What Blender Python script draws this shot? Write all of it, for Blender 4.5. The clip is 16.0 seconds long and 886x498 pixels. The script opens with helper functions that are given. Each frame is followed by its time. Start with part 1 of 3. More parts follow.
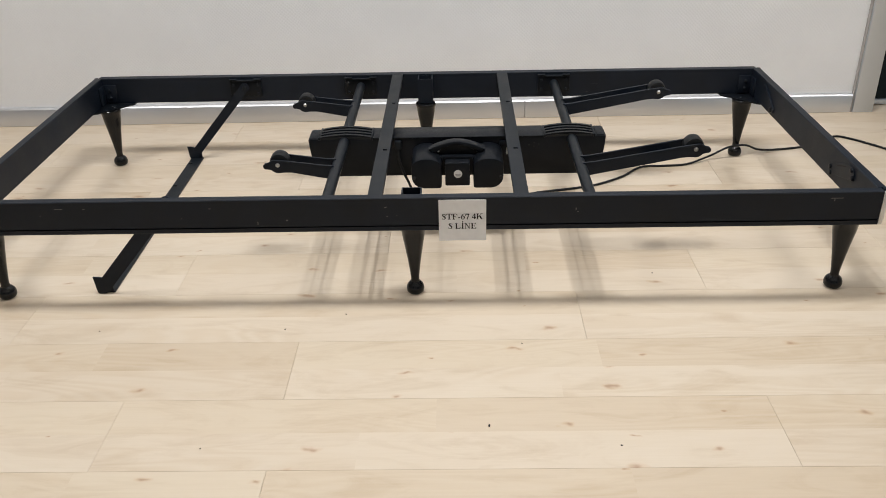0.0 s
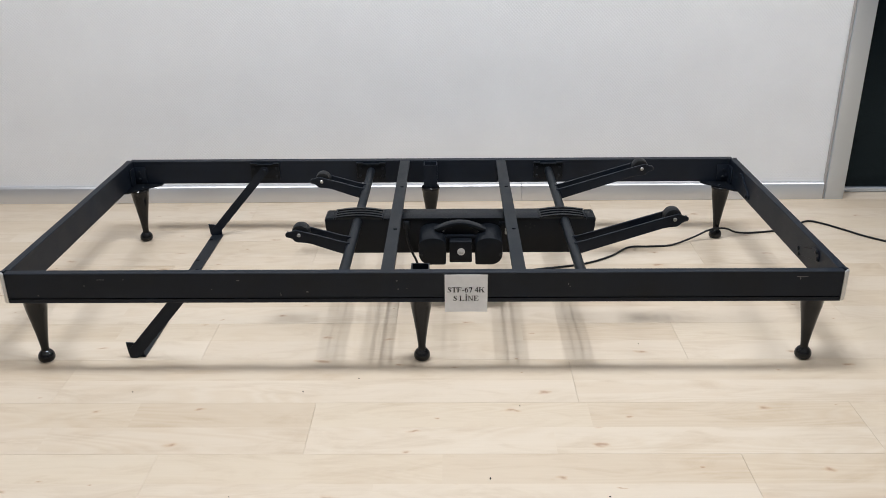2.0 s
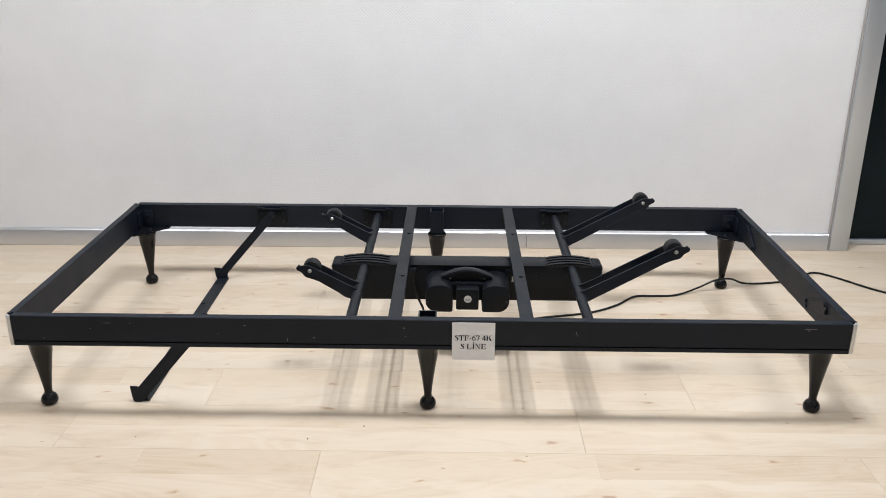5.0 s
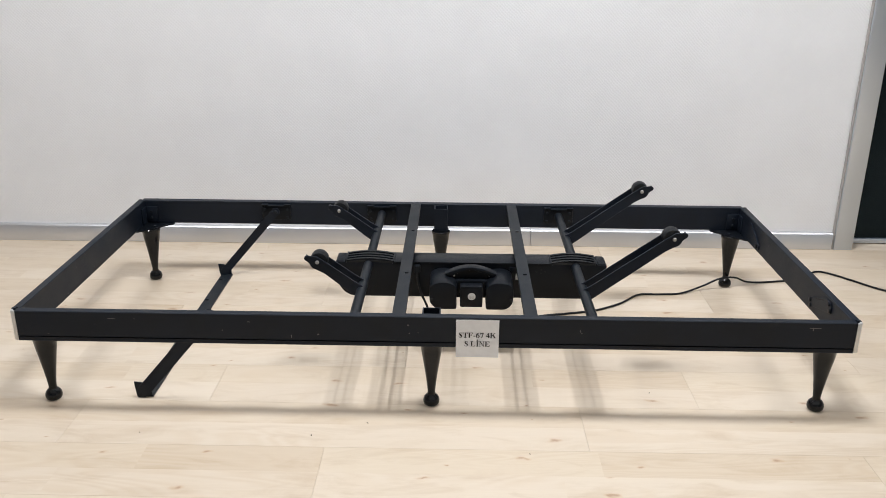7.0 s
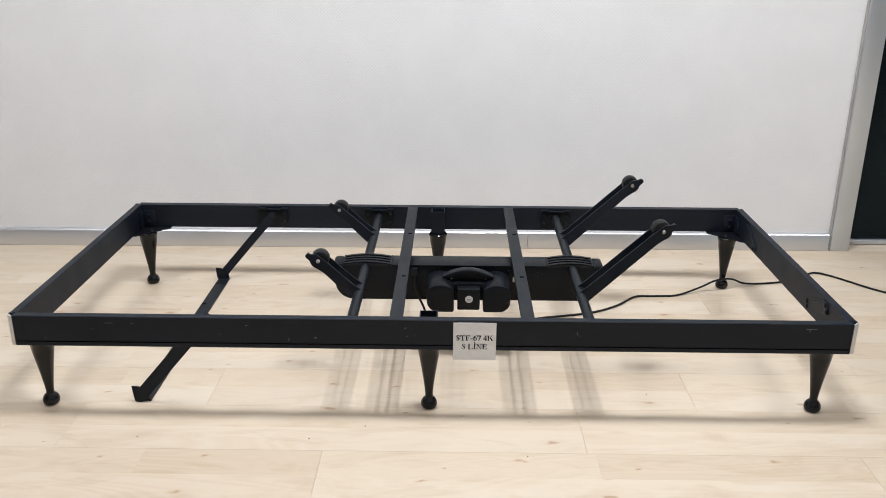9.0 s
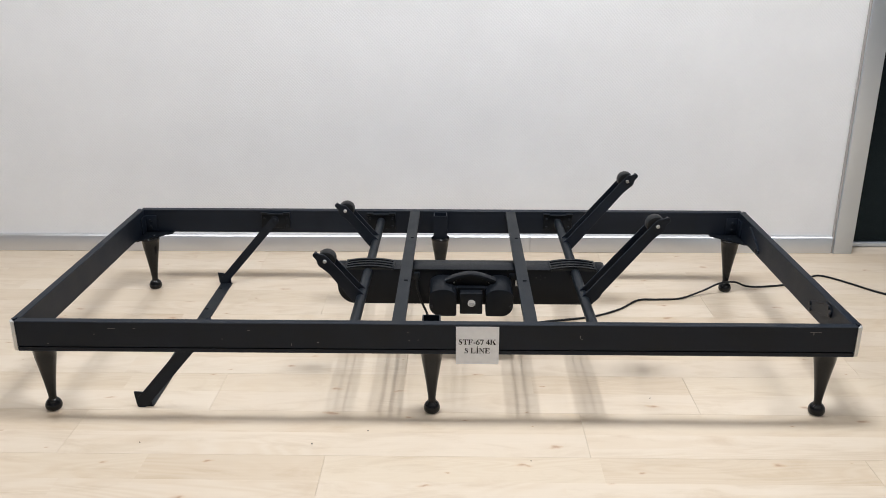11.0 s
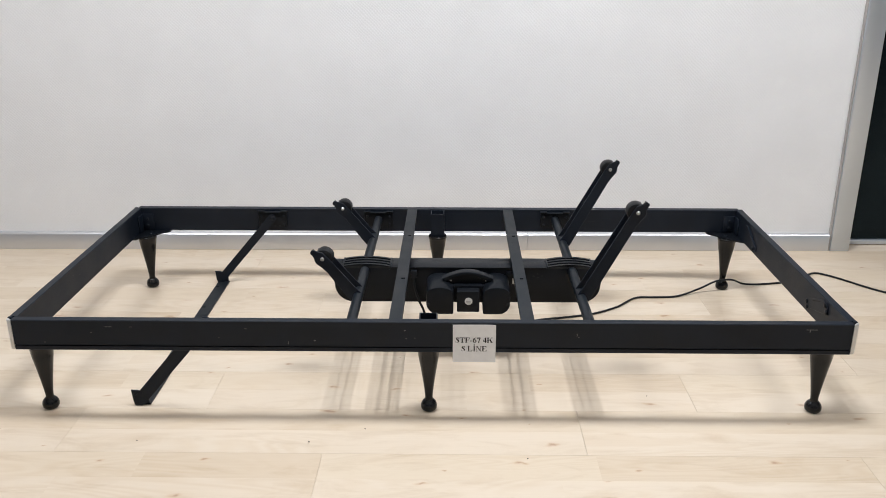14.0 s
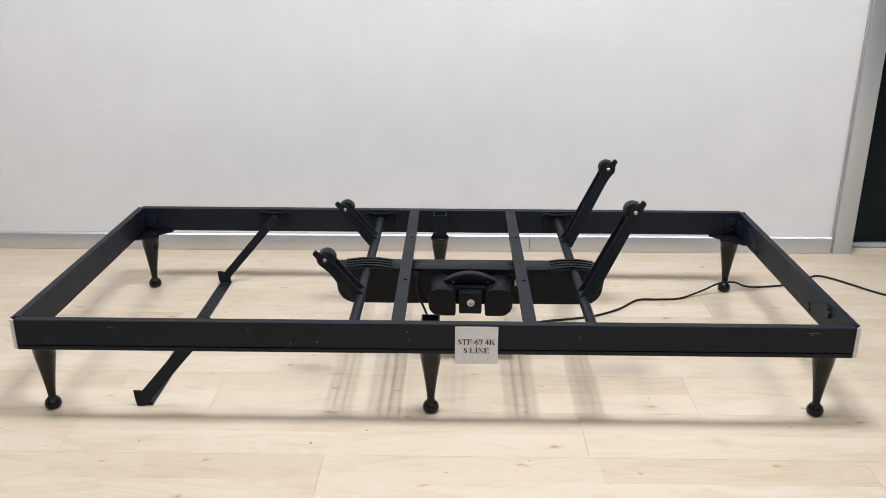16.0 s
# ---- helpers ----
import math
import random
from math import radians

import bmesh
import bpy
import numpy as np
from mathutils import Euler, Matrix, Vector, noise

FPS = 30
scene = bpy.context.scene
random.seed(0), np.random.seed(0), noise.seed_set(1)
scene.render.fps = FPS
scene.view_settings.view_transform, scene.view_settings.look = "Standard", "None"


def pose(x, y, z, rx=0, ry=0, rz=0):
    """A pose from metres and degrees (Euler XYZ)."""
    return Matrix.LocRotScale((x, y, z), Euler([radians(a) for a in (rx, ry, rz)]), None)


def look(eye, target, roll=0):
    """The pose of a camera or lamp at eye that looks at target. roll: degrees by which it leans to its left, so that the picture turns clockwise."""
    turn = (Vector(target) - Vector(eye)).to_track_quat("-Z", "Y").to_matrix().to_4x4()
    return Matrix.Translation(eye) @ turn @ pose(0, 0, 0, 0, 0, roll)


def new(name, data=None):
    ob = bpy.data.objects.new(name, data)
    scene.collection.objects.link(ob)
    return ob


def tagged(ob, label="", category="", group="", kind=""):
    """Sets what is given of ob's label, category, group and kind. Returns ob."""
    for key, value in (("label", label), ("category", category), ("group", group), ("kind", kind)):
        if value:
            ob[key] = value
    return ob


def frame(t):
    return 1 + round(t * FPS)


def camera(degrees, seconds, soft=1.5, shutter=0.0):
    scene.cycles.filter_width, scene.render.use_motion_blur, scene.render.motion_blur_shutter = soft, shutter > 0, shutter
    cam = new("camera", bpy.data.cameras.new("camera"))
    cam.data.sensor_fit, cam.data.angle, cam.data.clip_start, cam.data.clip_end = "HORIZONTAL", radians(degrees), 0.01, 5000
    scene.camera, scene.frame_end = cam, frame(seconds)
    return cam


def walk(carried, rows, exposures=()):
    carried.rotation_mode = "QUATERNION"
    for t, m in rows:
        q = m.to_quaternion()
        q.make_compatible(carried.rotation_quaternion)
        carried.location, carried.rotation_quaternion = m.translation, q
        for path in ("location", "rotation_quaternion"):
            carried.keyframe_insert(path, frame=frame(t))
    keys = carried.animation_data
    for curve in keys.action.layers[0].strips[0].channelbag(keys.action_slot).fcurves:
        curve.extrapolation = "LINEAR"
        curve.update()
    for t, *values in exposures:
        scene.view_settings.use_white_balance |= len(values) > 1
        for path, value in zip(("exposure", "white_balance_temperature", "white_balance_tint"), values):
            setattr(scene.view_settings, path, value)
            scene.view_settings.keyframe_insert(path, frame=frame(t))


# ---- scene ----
cam = camera(54.0, 16.0, soft=0.9)
PATH = [
    (0, (1.075, -1.63, 1.015), (1.037, 0.13, 0.065), -1.3),
    (0.5, (1.068, -1.697, 1.019), (1.001, 0.047, 0.042), -1.4),
    (1, (1.058, -1.751, 1.033), (0.985, 0.012, 0.092), -0.7),
    (1.5, (1.051, -1.791, 1.062), (1.006, 0.011, 0.195), -0.4),
    (2, (1.052, -1.812, 1.089), (1.029, 0.027, 0.303), -0.5),
    (2.5, (1.05, -1.815, 1.096), (1.03, 0.051, 0.377), -0.5),
    (3, (1.041, -1.814, 1.099), (1.016, 0.064, 0.411), -0.3),
    (3.5, (1.043, -1.813, 1.098), (1.02, 0.068, 0.419), -0.1),
    (6, (1.027, -1.809, 1.096), (0.999, 0.065, 0.397), 0.5),
    (6.5, (1.029, -1.81, 1.095), (0.998, 0.064, 0.398), 0.5),
    (7, (1.029, -1.81, 1.096), (1.0, 0.064, 0.399), 0.5),
    (7.5, (1.032, -1.81, 1.098), (1.003, 0.065, 0.404), 0.4),
    (8, (1.031, -1.81, 1.095), (1.008, 0.066, 0.403), 0.5),
    (8.5, (1.032, -1.809, 1.096), (1.01, 0.066, 0.402), 0.3),
    (9, (1.031, -1.812, 1.098), (1.007, 0.065, 0.406), 0.3),
    (11.5, (1.031, -1.809, 1.096), (1.001, 0.071, 0.414), 0.0),
    (12, (1.033, -1.809, 1.098), (1.003, 0.069, 0.411), -0.0),
    (12.5, (1.032, -1.81, 1.098), (1.003, 0.068, 0.409), 0.1),
    (13, (1.033, -1.811, 1.098), (1.003, 0.068, 0.413), 0.1),
    (13.5, (1.033, -1.81, 1.099), (1.007, 0.069, 0.414), 0.1),
    (14, (1.035, -1.81, 1.097), (1.009, 0.068, 0.41), 0.0),
    (14.5, (1.03, -1.809, 1.097), (1.008, 0.067, 0.406), 0.1),
    (15, (1.032, -1.809, 1.099), (1.01, 0.067, 0.405), 0.1),
    (15.5, (1.035, -1.808, 1.098), (1.009, 0.069, 0.407), 0.0),
    (16, (1.032, -1.809, 1.101), (1.003, 0.069, 0.414), 0.2),
]
walk(cam, [(t, look(e, g, r)) for t, e, g, r in PATH],
     exposures=[(0, -0.31, 6840, 11), (0.5, -0.26, 6420, 9), (1, -0.26, 6380, 10), (2.5, -0.19, 6360, 11), (3.5, -0.13, 6480, 11.5), (7, -0.11, 6500, 11.5), (16, -0.10, 6500, 11.5)])

# ---- light: louvred ceiling luminaires with four tubes each, white room ----
world = bpy.data.worlds.new("world")
scene.world = world
world.use_nodes = True
sky = world.node_tree.nodes.new("ShaderNodeTexSky")
sky.sky_type, sky.sun_disc, sky.sun_elevation, sky.sun_rotation = "NISHITA", False, radians(38), radians(60)
world.node_tree.links.new(sky.outputs[0], world.node_tree.nodes["Background"].inputs[0])
world.node_tree.nodes["Background"].inputs[1].default_value = 0.10

CEILING = 2.75
TUBE_WATTS = 12.0
LIGHT_COLOUR = (0.90, 0.945, 1.0)


# ---- materials ----
def material(name):
    m = bpy.data.materials.new(name)
    m.use_nodes = True
    return m, m.node_tree, m.node_tree.nodes["Principled BSDF"]


def node(tree, kind, **values):
    n = tree.nodes.new(kind)
    for key, value in values.items():
        n.inputs[key.replace("_", " ")].default_value = value
    return n


def ramp(tree, source, stops):
    r = tree.nodes.new("ShaderNodeValToRGB")
    while len(r.color_ramp.elements) < len(stops):
        r.color_ramp.elements.new(0.5)
    for e, (p, c) in zip(r.color_ramp.elements, stops):
        e.position, e.color = p, (*c, 1)
    tree.links.new(source, r.inputs[0])
    return r.outputs[0]


def mix(tree, kind, factor, a, b):
    n = tree.nodes.new("ShaderNodeMix")
    n.data_type, n.blend_type = "RGBA", kind
    for socket, v in ((n.inputs[0], factor), (n.inputs[6], a), (n.inputs[7], b)):
        if hasattr(v, "links"):
            tree.links.new(v, socket)
        else:
            socket.default_value = v
    return n.outputs[2]


def maths(tree, op, a, b=0.0, c=None):
    n = tree.nodes.new("ShaderNodeMath")
    n.operation = op
    for i, v in enumerate((a, b) if c is None else (a, b, c)):
        if hasattr(v, "links"):
            tree.links.new(v, n.inputs[i])
        else:
            n.inputs[i].default_value = v
    return n.outputs[0]


def bump(tree, bsdf, height, strength, distance):
    b = node(tree, "ShaderNodeBump", Strength=strength, Distance=distance)
    tree.links.new(height, b.inputs["Height"])
    tree.links.new(b.outputs[0], bsdf.inputs["Normal"])


def coat_metal(name, colour, rough, grain=900.0, metal=0.0, wear=0.0, bumpy=0.12, spread=0.25, shine=0.5):
    """Painted or moulded surface with fine grain, dull patches and a few light rubs."""
    m, tree, b = material(name)
    pos = tree.nodes.new("ShaderNodeTexCoord").outputs["Object"]
    fine = node(tree, "ShaderNodeTexNoise", Scale=grain, Detail=2.0)
    broad = node(tree, "ShaderNodeTexNoise", Scale=9.0, Detail=5.0, Roughness=0.6)
    for n in (fine, broad):
        tree.links.new(pos, n.inputs["Vector"])
    lo, hi = [tuple(min(1, c * f) for c in colour) for f in (1 - spread, 1 + spread)]
    base = ramp(tree, broad.outputs["Fac"], [(0.3, lo), (0.7, hi)])
    if wear:
        stretch = node(tree, "ShaderNodeMapping", Scale=(14.0, 60.0, 160.0))
        tree.links.new(pos, stretch.inputs["Vector"])
        rub = node(tree, "ShaderNodeTexNoise", Scale=1.0, Detail=3.0)
        tree.links.new(stretch.outputs[0], rub.inputs["Vector"])
        mask = ramp(tree, rub.outputs["Fac"], [(0.735, (0, 0, 0)), (0.78, (wear,) * 3)])
        base = mix(tree, "MIX", mask, base, (0.22, 0.2, 0.18, 1))
    tree.links.new(base, b.inputs["Base Color"])
    b.inputs["Metallic"].default_value = metal
    b.inputs["Specular IOR Level"].default_value = shine
    tree.links.new(ramp(tree, broad.outputs["Fac"], [(0.3, (rough - 0.06,) * 3), (0.7, (rough + 0.08,) * 3)]), b.inputs["Roughness"])
    bump(tree, b, fine.outputs["Fac"], bumpy, 0.0006)
    return m


BLACK = coat_metal("black_powder_coat", (0.0052, 0.0085, 0.0148), 0.47, wear=0.6, shine=0.24)
BLACK_TUBE = coat_metal("black_tube_coat", (0.0066, 0.0092, 0.0125), 0.44, shine=0.22)
PLASTIC = coat_metal("black_moulded_plastic", (0.0054, 0.0068, 0.0092), 0.34, grain=1400.0, bumpy=0.25, shine=0.15)
GLOSS = coat_metal("gloss_black_lacquer", (0.0045, 0.0047, 0.0055), 0.12, bumpy=0.02, shine=0.3)
RUBBER = coat_metal("dull_black_rubber", (0.0062, 0.0068, 0.0078), 0.5, bumpy=0.3, shine=0.26)
ALUMINIUM = coat_metal("satin_aluminium_cap", (0.62, 0.62, 0.61), 0.38, metal=0.7, spread=0.08)
STEEL = coat_metal("zinc_bolt", (0.46, 0.46, 0.45), 0.36, metal=1.0, spread=0.1)
# near-black that paints the shade inside holes, slots and gaps
DARK = coat_metal("hollow_shade", (0.004, 0.004, 0.004), 0.8)
RED = coat_metal("red_lens", (0.13, 0.012, 0.010), 0.3)
WHITE_PLASTIC = coat_metal("white_plug", (0.75, 0.74, 0.70), 0.45, spread=0.05)
STICKER = coat_metal("silver_sticker", (0.55, 0.55, 0.54), 0.5, spread=0.1)
INK = coat_metal("black_ink", (0.012, 0.012, 0.013), 0.7)
CEILING_PAINT = coat_metal("ceiling_paint", (0.80, 0.80, 0.78), 0.9, grain=300.0, spread=0.03)
SCRATCH = coat_metal("bare_scratch", (0.12, 0.115, 0.11), 0.6)
SUBFLOOR = coat_metal("subfloor", (0.20, 0.155, 0.11), 0.8)
# darker grey that carries the shade on the jamb's side face
SHADED_EDGE = coat_metal("shaded_edge_grey", (0.36, 0.34, 0.32), 0.6, spread=0.1)
GREY_BAR = coat_metal("grey_print", (0.22, 0.22, 0.22), 0.6)


def brushed(name="brushed_aluminium", dull=(0.63, 0.635, 0.655), bright=(0.72, 0.725, 0.74)):
    m, tree, b = material(name)
    pos = tree.nodes.new("ShaderNodeTexCoord").outputs["Object"]
    stretch = node(tree, "ShaderNodeMapping", Scale=(2.0, 400.0, 400.0))
    tree.links.new(pos, stretch.inputs["Vector"])
    fine = node(tree, "ShaderNodeTexNoise", Scale=1.0, Detail=3.0)
    tree.links.new(stretch.outputs[0], fine.inputs["Vector"])
    broad = node(tree, "ShaderNodeTexNoise", Scale=2.2, Detail=5.0)
    tree.links.new(pos, broad.inputs["Vector"])
    tree.links.new(ramp(tree, broad.outputs["Fac"], [(0.3, dull), (0.7, bright)]), b.inputs["Base Color"])
    b.inputs["Metallic"].default_value = 0.85
    tree.links.new(ramp(tree, broad.outputs["Fac"], [(0.3, (0.28,) * 3), (0.7, (0.38,) * 3)]), b.inputs["Roughness"])
    bump(tree, b, fine.outputs["Fac"], 0.12, 0.0006)
    return m


def woven_wall():
    """Painted glass-fibre wallpaper: diagonal beads about a centimetre apart."""
    m, tree, b = material("woven_wallpaper")
    pos = tree.nodes.new("ShaderNodeTexCoord").outputs["Object"]
    wobble = node(tree, "ShaderNodeTexNoise", Scale=26.0, Detail=2.0)
    tree.links.new(pos, wobble.inputs["Vector"])
    shift = tree.nodes.new("ShaderNodeVectorMath")
    shift.operation = "MULTIPLY_ADD"
    tree.links.new(wobble.outputs["Color"], shift.inputs[0])
    shift.inputs[1].default_value = (0.011, 0.011, 0.011)
    tree.links.new(pos, shift.inputs[2])
    split = tree.nodes.new("ShaderNodeSeparateXYZ")
    tree.links.new(shift.outputs[0], split.inputs[0])
    x, z = split.outputs["X"], split.outputs["Z"]
    up = maths(tree, "SINE", maths(tree, "MULTIPLY", maths(tree, "ADD", x, z), 556.0))
    down = maths(tree, "SINE", maths(tree, "MULTIPLY", maths(tree, "SUBTRACT", x, z), 544.0))
    height = maths(tree, "ADD", maths(tree, "MULTIPLY", up, 0.62), maths(tree, "MULTIPLY", down, 0.78))
    height = maths(tree, "ADD", height, maths(tree, "MULTIPLY", maths(tree, "MULTIPLY", up, down), 0.25))
    patch = node(tree, "ShaderNodeTexNoise", Scale=5.0, Detail=4.0)
    tree.links.new(pos, patch.inputs["Vector"])
    strong = ramp(tree, patch.outputs["Fac"], [(0.3, (0.8,) * 3), (0.7, (1,) * 3)])
    height = maths(tree, "MULTIPLY", height, strong)
    fine = node(tree, "ShaderNodeTexNoise", Scale=420.0, Detail=2.0)
    tree.links.new(pos, fine.inputs["Vector"])
    height = maths(tree, "ADD", height, maths(tree, "MULTIPLY", fine.outputs["Fac"], 0.5))
    thread = node(tree, "ShaderNodeMapping", Scale=(7.0, 7.0, 130.0))
    tree.links.new(pos, thread.inputs["Vector"])
    weft = node(tree, "ShaderNodeTexNoise", Scale=1.0, Detail=2.0)
    tree.links.new(thread.outputs[0], weft.inputs["Vector"])
    height = maths(tree, "ADD", height, maths(tree, "MULTIPLY", weft.outputs["Fac"], 1.8))
    tree.links.new(ramp(tree, patch.outputs["Fac"], [(0.25, (0.722, 0.722, 0.726)), (0.75, (0.768, 0.770, 0.774))]), b.inputs["Base Color"])
    b.inputs["Roughness"].default_value = 0.78
    bump(tree, b, height, 0.23, 0.0012)
    return m


def laminate():
    """Pale two-strip birch laminate: strips differ in tone, with long grain, cloudy figure and brown knots."""
    m, tree, b = material("birch_laminate")
    geo = tree.nodes.new("ShaderNodeNewGeometry")
    info = tree.nodes.new("ShaderNodeObjectInfo")
    island = geo.outputs["Random Per Island"]
    shift = tree.nodes.new("ShaderNodeCombineXYZ")
    tree.links.new(maths(tree, "MULTIPLY", island, 37.0), shift.inputs[0])
    tree.links.new(maths(tree, "MULTIPLY", info.outputs["Random"], 53.0), shift.inputs[1])
    place = tree.nodes.new("ShaderNodeVectorMath")
    tree.links.new(geo.outputs["Position"], place.inputs[0])
    tree.links.new(shift.outputs[0], place.inputs[1])
    where = place.outputs[0]

    def stretched(scale, **values):
        s = node(tree, "ShaderNodeMapping", Scale=scale)
        tree.links.new(where, s.inputs["Vector"])
        n = node(tree, "ShaderNodeTexNoise", **values)
        tree.links.new(s.outputs[0], n.inputs["Vector"])
        return n.outputs["Fac"]

    cloud = stretched((4.0, 15.0, 1.0), Scale=1.0, Detail=6.0, Roughness=0.62, Distortion=1.2)
    grain = stretched((9.0, 260.0, 1.0), Scale=1.0, Detail=3.0)
    both = maths(tree, "ADD", maths(tree, "MULTIPLY", island, 0.6), maths(tree, "MULTIPLY", info.outputs["Random"], 0.4))
    base = ramp(tree, both, [(0.1, FLOOR_A), (0.5, FLOOR_B), (0.9, FLOOR_C)])
    base = mix(tree, "MULTIPLY", 1.0, base, ramp(tree, cloud, [(0.28, (0.865, 0.825, 0.775)), (0.5, (0.98, 0.972, 0.96)), (0.72, (1.0, 1.0, 1.0))]))
    base = mix(tree, "MULTIPLY", 0.35, base, ramp(tree, grain, [(0.3, (0.94, 0.92, 0.89)), (0.6, (1, 1, 1))]))
    # printed strips: the far half of each board is a shade darker; contour-like figure runs along the grain
    split = tree.nodes.new("ShaderNodeSeparateXYZ")
    tree.links.new(geo.outputs["Position"], split.inputs[0])
    across = maths(tree, "FRACT", maths(tree, "DIVIDE", maths(tree, "ADD", split.outputs["Y"], 19.0 - 0.0445), 0.19))
    far = maths(tree, "GREATER_THAN", across, 0.5)
    base = mix(tree, "MULTIPLY", far, base, (0.950, 0.930, 0.895, 1))
    swirl = stretched((1.6, 11.0, 1.0), Scale=1.0, Detail=1.5, Distortion=0.5)
    lines = maths(tree, "SINE", maths(tree, "MULTIPLY", swirl, 95.0))
    where_figured = stretched((1.1, 5.0, 1.0), Scale=1.0, Detail=1.0)
    figure = maths(tree, "MULTIPLY", maths(tree, "MULTIPLY_ADD", lines, 0.5, 0.5), ramp(tree, where_figured, [(0.42, (0, 0, 0)), (0.58, (1, 1, 1))]))
    base = mix(tree, "MULTIPLY", figure, base, (0.958, 0.935, 0.905, 1))
    # knots: sparse cells, drawn out along the grain, each with a dark heart
    s = node(tree, "ShaderNodeMapping", Scale=(6.4, 15.0, 1.0))
    tree.links.new(where, s.inputs["Vector"])
    warp = node(tree, "ShaderNodeTexNoise", Scale=24.0, Detail=2.0)
    tree.links.new(where, warp.inputs["Vector"])
    bent = tree.nodes.new("ShaderNodeVectorMath")
    bent.operation = "MULTIPLY_ADD"
    tree.links.new(warp.outputs["Color"], bent.inputs[0])
    bent.inputs[1].default_value = (0.34, 0.36, 0.0)
    tree.links.new(s.outputs[0], bent.inputs[2])
    cells = node(tree, "ShaderNodeTexVoronoi", Scale=1.0)
    cells.voronoi_dimensions = "2D"
    tree.links.new(bent.outputs[0], cells.inputs["Vector"])
    chance = tree.nodes.new("ShaderNodeSeparateColor")
    tree.links.new(cells.outputs["Color"], chance.inputs[0])
    some = maths(tree, "GREATER_THAN", chance.outputs[0], 0.73)
    size = maths(tree, "MULTIPLY_ADD", chance.outputs[1], 0.13, 0.03)
    near = maths(tree, "SUBTRACT", 1.0, maths(tree, "DIVIDE", cells.outputs["Distance"], size))
    knot = maths(tree, "MULTIPLY", maths(tree, "MAXIMUM", near, 0.0), some)
    tone = ramp(tree, knot, [(0.0, (1, 1, 1)), (0.35, (0.94, 0.865, 0.80)), (0.85, (0.56, 0.40, 0.31))])
    base = mix(tree, "MULTIPLY", 0.75, base, tone)
    tree.links.new(base, b.inputs["Base Color"])
    scuff = node(tree, "ShaderNodeTexNoise", Scale=7.0, Detail=5.0)
    tree.links.new(geo.outputs["Position"], scuff.inputs["Vector"])
    tree.links.new(ramp(tree, scuff.outputs["Fac"], [(0.3, (0.30,) * 3), (0.7, (0.42,) * 3)]), b.inputs["Roughness"])
    b.inputs["Specular IOR Level"].default_value = 0.4
    bump(tree, b, grain, 0.05, 0.0005)
    return m


FLOOR_A, FLOOR_B, FLOOR_C = (0.598, 0.503, 0.396), (0.627, 0.536, 0.429), (0.656, 0.571, 0.464)
BRUSHED = brushed()
# door frame aluminium: cool reflected daylight is put into a bluer base colour
SKYLIT = brushed("skylit_aluminium", (0.545, 0.595, 0.655), (0.63, 0.68, 0.74))
WALL = woven_wall()
LAMINATE = laminate()


def paper_white():
    m, tree, b = material("white_paper")
    pos = tree.nodes.new("ShaderNodeTexCoord").outputs["Object"]
    n = node(tree, "ShaderNodeTexNoise", Scale=60.0, Detail=4.0)
    tree.links.new(pos, n.inputs["Vector"])
    tree.links.new(ramp(tree, n.outputs["Fac"], [(0.3, (0.74, 0.74, 0.75)), (0.7, (0.80, 0.80, 0.81))]), b.inputs["Base Color"])
    b.inputs["Roughness"].default_value = 0.6
    return m


PAPER = paper_white()


def dark_glass():
    m, tree, b = material("dark_glass")
    pos = tree.nodes.new("ShaderNodeTexCoord").outputs["Object"]
    n = node(tree, "ShaderNodeTexNoise", Scale=3.0, Detail=4.0)
    tree.links.new(pos, n.inputs["Vector"])
    tree.links.new(ramp(tree, n.outputs["Fac"], [(0.3, (0.0025, 0.004, 0.005)), (0.7, (0.004, 0.006, 0.007))]), b.inputs["Base Color"])
    tree.links.new(ramp(tree, n.outputs["Fac"], [(0.3, (0.06,) * 3), (0.7, (0.10,) * 3)]), b.inputs["Roughness"])
    b.inputs["Specular IOR Level"].default_value = 0.26
    b.inputs["Specular Tint"].default_value = (0.55, 0.82, 1.0, 1)
    return m


GLASS = dark_glass()


# ---- mesh helpers ----
def box(x0, x1, y0, y1, z0, z1, bevel=0.0, segments=2):
    bm = bmesh.new()
    bmesh.ops.create_cube(bm, size=1.0, matrix=Matrix.LocRotScale(((x0 + x1) / 2, (y0 + y1) / 2, (z0 + z1) / 2), None, (x1 - x0, y1 - y0, z1 - z0)))
    if bevel:
        bmesh.ops.bevel(bm, geom=bm.edges[:], offset=bevel, segments=segments, affect="EDGES", profile=0.5)
    return bm


def prism(points, a0, a1, axis="y", bevel=0.0, segments=2):
    """A flat outline drawn out between a0 and a1. axis y: points are (x, z); x: (y, z); z: (x, y)."""
    place = {"y": lambda p, a: (p[0], a, p[1]), "x": lambda p, a: (a, p[0], p[1]), "z": lambda p, a: (p[0], p[1], a)}[axis]
    bm = bmesh.new()
    lo, hi = ([bm.verts.new(place(p, a)) for p in points] for a in (a0, a1))
    n = len(points)
    caps = [bm.faces.new(lo), bm.faces.new(hi[::-1])]
    for i in range(n):
        bm.faces.new((lo[i], hi[i], hi[(i + 1) % n], lo[(i + 1) % n]))
    bmesh.ops.recalc_face_normals(bm, faces=bm.faces[:])
    if bevel:
        rim = list({e for f in caps for e in f.edges})
        bmesh.ops.bevel(bm, geom=rim, offset=bevel, segments=segments, affect="EDGES", profile=0.5)
    return bm


